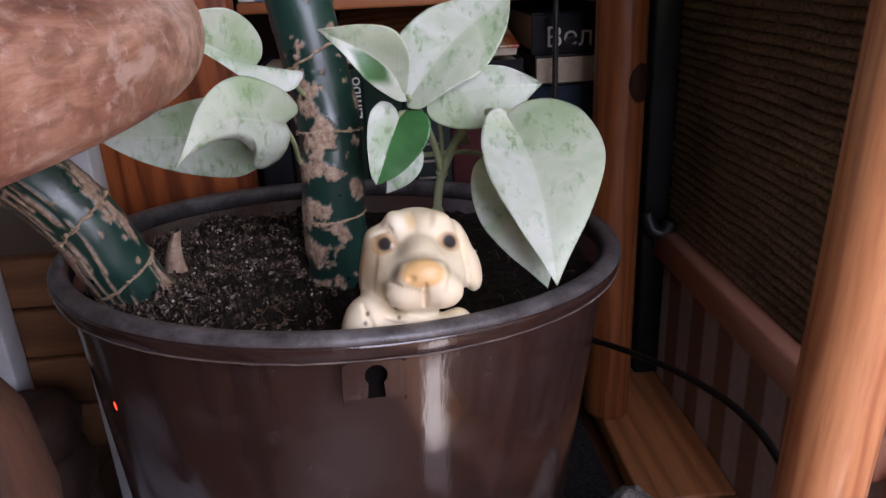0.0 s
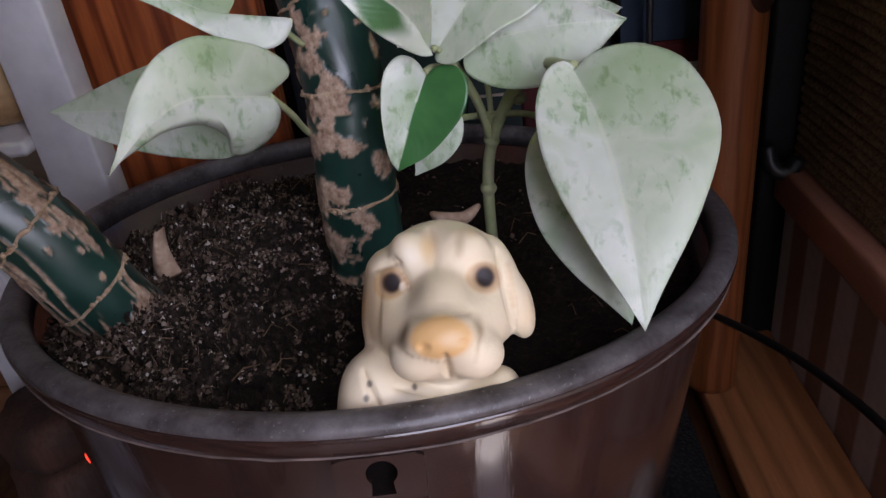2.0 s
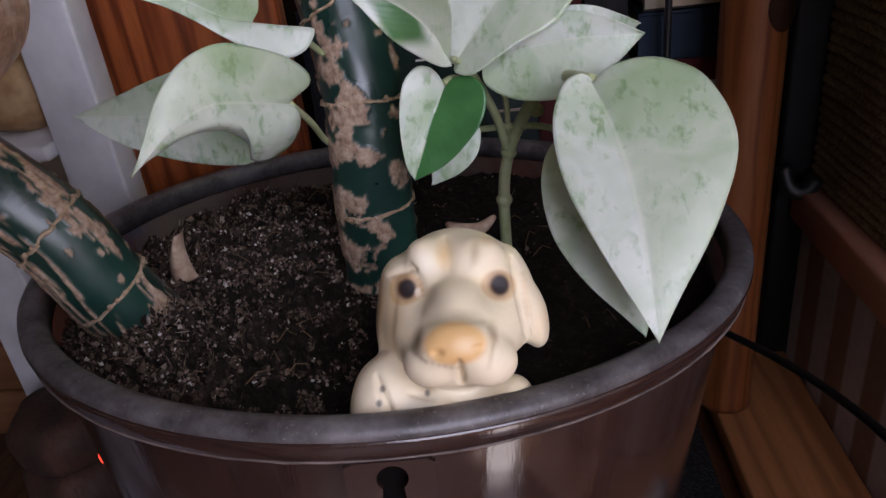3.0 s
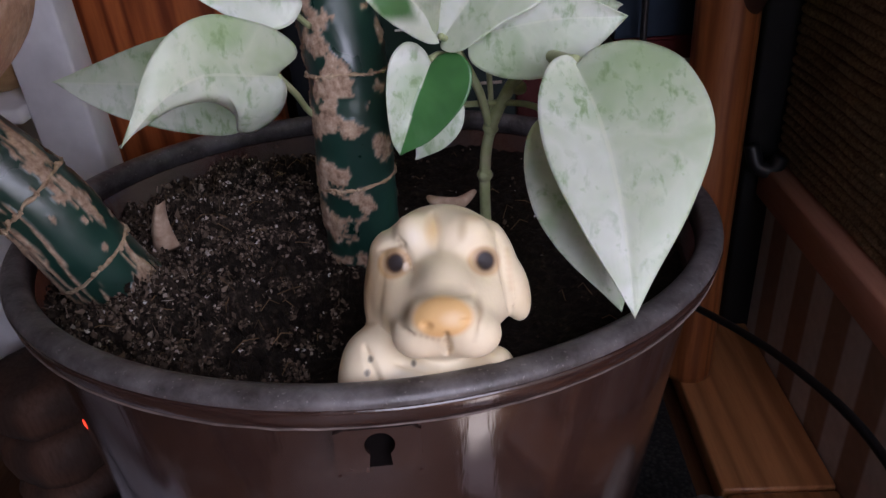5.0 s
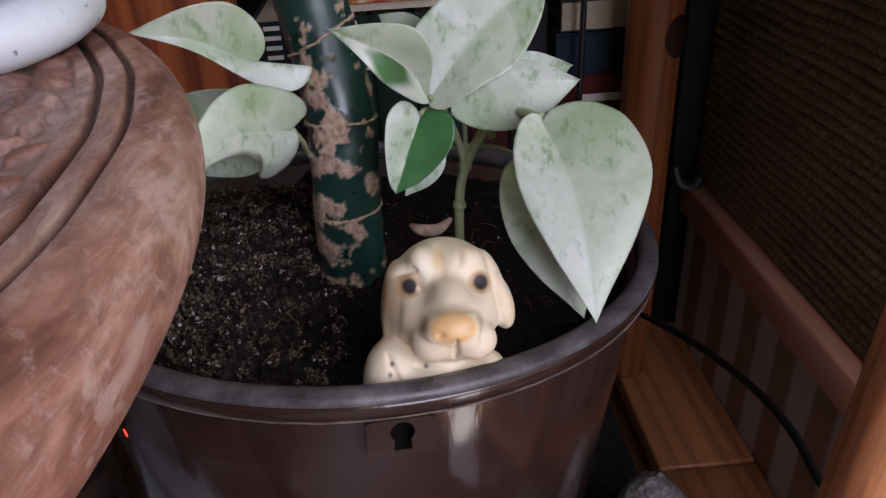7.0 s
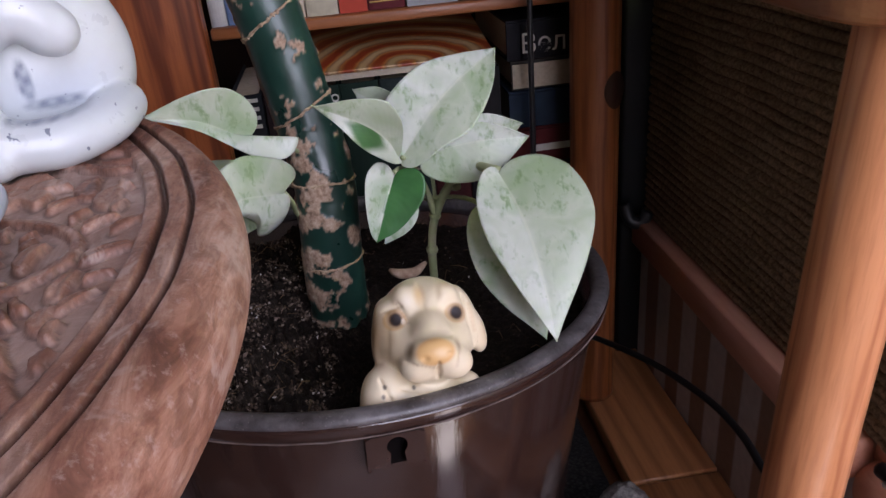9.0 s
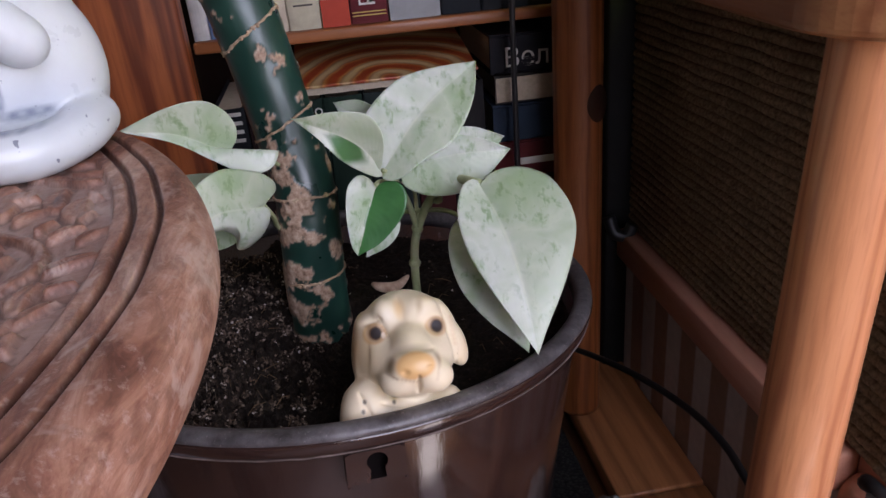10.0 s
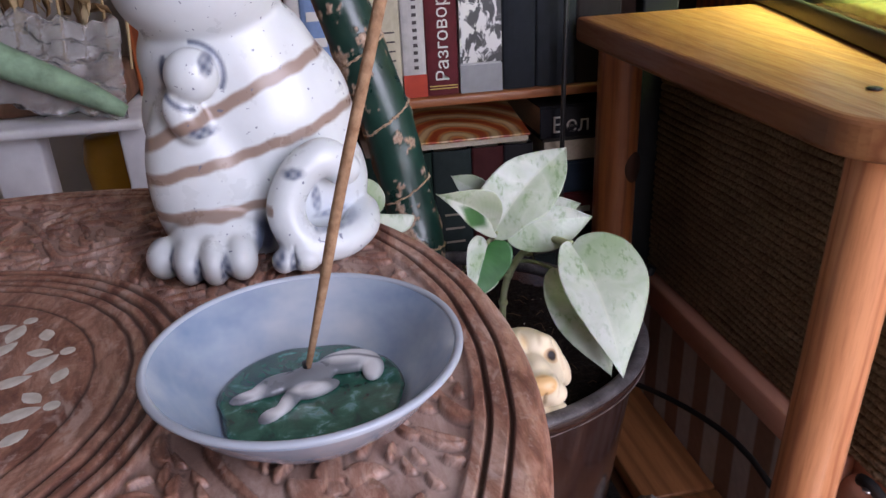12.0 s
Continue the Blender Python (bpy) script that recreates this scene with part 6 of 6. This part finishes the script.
k2c = lying(0.155, 0.240, 0.228, 0.2615, (0.10, 0.012, 0.014), "dark red book lying flat")
part("print_bar", box((-0.02, -0.003, 0.012), (0.012, -0.002, 0.018)), WHITE_INK, k2c, smooth=False)
for z in range(4):
    lying(0.150, 0.240, 0.1005 + 0.0315 * z, 0.131 + 0.0315 * z, ((0.03, 0.03, 0.035), (0.05, 0.02, 0.02), (0.02, 0.03, 0.03), (0.04, 0.035, 0.03))[z], "dark book at the bottom of the stack")
ORANGE = Shade("painted_cover", (0.4, 0.15, 0.05), 0.35, coat=0.3)
sw = ORANGE.n.new("ShaderNodeTexWave")
sw.wave_type, sw.rings_direction = "RINGS", "Z"
sw.inputs["Scale"].default_value, sw.inputs["Distortion"].default_value, sw.inputs["Detail"].default_value = 13, 3.5, 3
ORANGE.l.new(ORANGE.coord(), sw.inputs["Vector"])
ORANGE = ORANGE.colour(ORANGE.ramp(sw.outputs["Fac"], [(0.1, (0.28, 0.045, 0.015)), (0.45, (0.48, 0.20, 0.05)), (0.7, (0.30, 0.15, 0.07)), (0.95, (0.52, 0.36, 0.18))])).m
art = thing("art_book", "glossy orange and brown picture book lying on others", "book", (0.07, 0.20, 0.3285))
part("cover", box((-0.078, 0, 0.0), (0.074, 0.16, 0.0025), 0.0008), ORANGE, art, smooth=False)
part("page_block", box((-0.076, 0.002, -0.006), (0.072, 0.158, 0.0)), PAPER, art, smooth=False)
art.rotation_euler = (radians(9), 0, 0)
for x0, x1, c, lab in ((-0.078, -0.052, (0.012, 0.014, 0.018), "black upright book with pale lettering"), (-0.051, -0.022, (0.03, 0.02, 0.02), "dark brown upright book on the lower shelf"), (-0.021, 0.012, (0.008, 0.022, 0.015), "dark green upright book with white lettering"), (0.0125, 0.045, (0.010, 0.025, 0.017), "dark green upright book behind the cane"), (0.046, 0.085, (0.02, 0.03, 0.028), "dark teal upright book on the lower shelf"), (0.086, 0.118, (0.06, 0.012, 0.012), "dark red upright book on the lower shelf"), (0.119, 0.149, (0.02, 0.018, 0.02), "black upright book on the lower shelf")):
    ob = book(x0, x1, 0.218, c, lab, 0.206, 0.1005)
    if "white lettering" in lab:
        writing("velle", 0.013, WHITE_INK, ob, (0.0035, -0.0009, 0.204), (90, -90, 0))
        writing("Limbo", 0.014, WHITE_INK, ob, (0.0115, -0.0009, 0.194), (90, -90, 0))
    if "pale lettering" in lab:
        bars(ob, 0.004, 0.190, 0.212, 4, 0.012, WHITE_INK, 0.003)
    if "teal" in lab or "brown" in lab:
        bars(ob, 0.0, 0.12, 0.15, 3, 0.02, plain("dull_ink", (0.3, 0.25, 0.2)), 0.002)

# ---------------------------------------------------------------- white plant rack beside the bookcase
rack = thing("plant_rack", "grey-white painted rack with two shelves", "rack")
leg_line = ((-0.193, 0.110), (-0.285, 0.110))
for k, (x, y) in enumerate(leg_line):
    part("leg", box((x - 0.018, y - 0.012, FLOOR_Z), (x + 0.018, y + 0.012, 0.395), 0.002), GREY_PAINT, rack)
part("leg", box((-0.52, 0.10, FLOOR_Z), (-0.49, 0.124, 0.395), 0.002), GREY_PAINT, rack)
part("shelf", box((-0.53, 0.085, 0.3955), (-0.19, 0.30, 0.4035), 0.003), GREY_PAINT, rack)
part("shelf", box((-0.53, 0.090, 0.2665), (-0.211, 0.30, 0.2765), 0.003), GREY_PAINT, rack)
BREAD = Shade("tan_gourd", (0.4, 0.24, 0.1), 0.6)
BREAD = BREAD.colour(BREAD.ramp(BREAD.noise(60, 4), [(0.3, (0.26, 0.13, 0.045)), (0.7, (0.52, 0.36, 0.18))])).bump(BREAD.noise(150), 0.3).m
gourd = bmesh.new()
bmesh.ops.create_icosphere(gourd, subdivisions=4, radius=1, matrix=pose(-0.245, 0.135, 0.3015) @ Matrix.Diagonal((0.036, 0.032, 0.026, 1)))
for v in gourd.verts:
    v.co += 0.002 * Vector((fractal(v.co, 40, 3), fractal(v.co, 45, 3), 0))
single(part("dried_gourd", gourd, BREAD), "tan dried gourd resting on the rack", "gourd")
amber = part("amber_vase", lathe([(0.008, 0.0), (0.013, 0.01), (0.020, 0.045), (0.022, 0.075), (0.019, 0.090), (0.017, 0.095)], 40, (-0.240, 0.175, 0.2775)), plain("amber_glaze", (0.42, 0.22, 0.03), 0.25))
single(amber, "amber glazed vase on the lower rack shelf", "vase")
wood_block = part("driftwood", box((-0.40, 0.12, 0.4036), (-0.205, 0.22, 0.432), 0.008, 3), plain("driftwood_bark", (0.24, 0.13, 0.08), 0.8, 0.45, 60))
single(wood_block, "brown piece of bark on the upper rack shelf", "bark")
film = bmesh.new()
bmesh.ops.create_grid(film, x_segments=50, y_segments=30, size=1)
for v in film.verts:
    u, w = v.co.x, v.co.y
    v.co = Vector((-0.275 + 0.075 * u, 0.110 + 0.02 * w + 0.006 * fractal((u, w, 0), 3, 3), 0.452 + 0.030 * w - 0.018 * u + 0.010 * fractal((u, w, 4), 2.5, 3)))
bmesh.ops.solidify(film, geom=list(film.faces), thickness=0.0003)
single(part("plastic_wrap", film, FILM), "crinkled clear plastic wrap over the rack's things", "plastic wrap")
ribbon = tube([(-0.38, 0.10, 0.485), (-0.31, 0.095, 0.468), (-0.265, 0.092, 0.446), (-0.225, 0.090, 0.425), (-0.200, 0.090, 0.409)], lambda t: 0.011 * (1 - t) ** 0.7 + 0.0045, 12, 10)
single(part("green_ribbon", ribbon, plain("pale_green_gauze", (0.36, 0.55, 0.36), 0.5, 0.5, 70)), "pale green translucent gauze roll on the rack", "ribbon")
dry = bmesh.new()
rng = random.Random(21)
for _ in range(70):
    q = Vector((rng.uniform(-0.34, -0.19), rng.uniform(0.12, 0.18), rng.uniform(0.475, 0.53)))
    bmesh.ops.create_grid(dry, x_segments=4, y_segments=1, size=rng.uniform(0.006, 0.014), matrix=Matrix.Translation(q) @ pose(0, 0, 0, rng.uniform(0, 360), rng.uniform(0, 360), rng.uniform(0, 360)) @ Matrix.Diagonal((1, 0.45, 1, 1)))
for v in dry.verts:
    v.co += 0.004 * Vector((fractal(v.co, 60, 2), fractal(v.co, 64, 2), fractal(v.co, 58, 2)))
bmesh.ops.solidify(dry, geom=list(dry.faces), thickness=0.0006)
for k in range(9):
    q = Vector((-0.33 + 0.016 * k, 0.15, 0.43))
    made = tube([q, q + Vector((0.004, 0.0, 0.04)), q + Vector((0.008, -0.004, 0.09))], 0.0012, 6, 4)
    tmp_me = bpy.data.meshes.new("tmp")
    made.to_mesh(tmp_me)
    made.free()
    dry.from_mesh(tmp_me)
    bpy.data.meshes.remove(tmp_me)
DRIED = Shade("dried_petals", (0.4, 0.28, 0.12), 0.8)
DRIED = DRIED.colour(DRIED.ramp(DRIED.island(), [(0, (0.10, 0.05, 0.02)), (0.5, (0.34, 0.22, 0.09)), (1, (0.60, 0.48, 0.28))])).m
single(part("dried_bouquet", dry, DRIED), "brown and cream dried flowers standing on the rack", "dried flowers", kind="stuff")

# ---------------------------------------------------------------- low things beside the pot
crate = thing("wooden_crate", "dark brown wooden crate of flat boards", "crate")
for k in range(4):
    part("board", box((-0.46, 0.128, 0.028 + 0.044 * k), (-0.165, 0.143, 0.069 + 0.044 * k), 0.002), BROWN_BOX, crate)
part("post", box((-0.46, 0.1435, FLOOR_Z), (-0.43, 0.168, 0.20), 0.002), BROWN_BOX, crate)
part("post", box((-0.195, 0.1435, FLOOR_Z), (-0.168, 0.168, 0.20), 0.002), BROWN_BOX, crate)
stool = thing("turned_stool", "dark brown turned wooden stool with ribbed sides", "stool")
for name, profile in (("foot", [(0.052, 0.0), (0.058, 0.012), (0.050, 0.026)]), ("ring", [(0.050, 0.0265), (0.060, 0.042), (0.062, 0.060), (0.052, 0.072)]), ("ring", [(0.052, 0.0725), (0.058, 0.085), (0.064, 0.105), (0.060, 0.122), (0.050, 0.132)]), ("seat", [(0.050, 0.1325), (0.057, 0.145), (0.060, 0.165), (0.052, 0.178), (0.046, 0.183), (0.001, 0.184)])):
    turned = lathe([(r * 0.62, z * 0.72) for r, z in profile], 64, (-0.246, 0.058, FLOOR_Z))
    for v in turned.verts:
        v.co += 0.003 * Vector((fractal(v.co, 30, 3), fractal(v.co, 33, 3), 0))
    part(name, turned, DARK_TURNED, stool)
bag = box((-0.42, -0.17, FLOOR_Z), (-0.188, 0.016, 0.025), 0.008, 3)
single(part("grey_box", bag, plain("grey_card_box", (0.50, 0.50, 0.56), 0.7)), "pale grey box on the floor beside the pot", "box")
bc = part("blue_cable", tube([(-0.42, 0.004, 0.0295), (-0.32, -0.010, 0.0295), (-0.25, -0.032, 0.0295), (-0.205, -0.085, 0.0295)], 0.0042, 12, 8), BLUE_CABLE)
single(bc, "dark blue cable lying over the grey box", "cable")
# Strip and glowing dot added in place of a reflection in the pot.
adapter = thing("red_reflection", "dark strip with a glowing red dot, standing for a reflection in the pot", "adapter")
slim = part("reflection_strip", box((-0.0022, -0.002, -0.040), (0.0022, 0.002, 0.008), 0.0015), plain("reflection_grey", (0.03, 0.03, 0.036), 0.35), adapter)
light = bmesh.new()
bmesh.ops.create_uvsphere(light, u_segments=16, v_segments=10, radius=0.0020, matrix=Matrix.Diagonal((0.7, 0.5, 1.6, 1)))
dot = part("reflection_dot", light, REFLECTED_RED, adapter, "glowing red dot of the reflection")
dot.location = (0, -0.0022, 0.003)
adapter.matrix_basis = pose(-0.1060, -0.0985, 0.203, 6, -9, -40)
rock = bmesh.new()
bmesh.ops.create_icosphere(rock, subdivisions=5, radius=1, matrix=pose(0.172, -0.045, 0.028) @ Matrix.Diagonal((0.026, 0.024, 0.048, 1)))
for v in rock.verts:
    v.co += 0.004 * Vector((fractal(v.co, 45, 4), fractal(v.co, 47, 4), fractal(v.co, 43, 4)))
STONE = Shade("grey_pumice", (0.2, 0.19, 0.18), 0.95)
STONE = STONE.colour(STONE.ramp(STONE.noise(300, 5, 0.7), [(0.3, (0.08, 0.075, 0.07)), (0.7, (0.34, 0.32, 0.30))])).bump(STONE.noise(400, 4), 0.8, 0.002).m
single(part("grey_stone", rock, STONE), "rough grey stone standing beside the pot", "stone")

# Unseen white sheet, added so that the pot mirrors a bright streak.
sheet = part("streak_sheet", plate([(-0.022, 0.028), (0.030, 0.0), (0.036, 0.32), (-0.026, 0.32)], [], 0.0015), plain("streak_white", (0.86, 0.80, 0.83), 0.8, 0.8, 60), smooth=False)
sheet.matrix_basis = Matrix.Translation((0.132, -0.250, FLOOR_Z + 0.0022)) @ pose(0, 0, 0, 0, 0, 31) @ pose(0, 0, 0, 90, 0, 0)
single(sheet, "unseen white sheet added on the floor to mirror a streak in the pot", "paper")
bar = part("grey_bar", box((0.243, 0.236, 0.335), (0.43, 0.246, 0.348), 0.001), plain("dull_grey_metal", (0.10, 0.10, 0.10), 0.6))
single(bar, "dull grey bar across the dark gap by the bookcase", "bar")
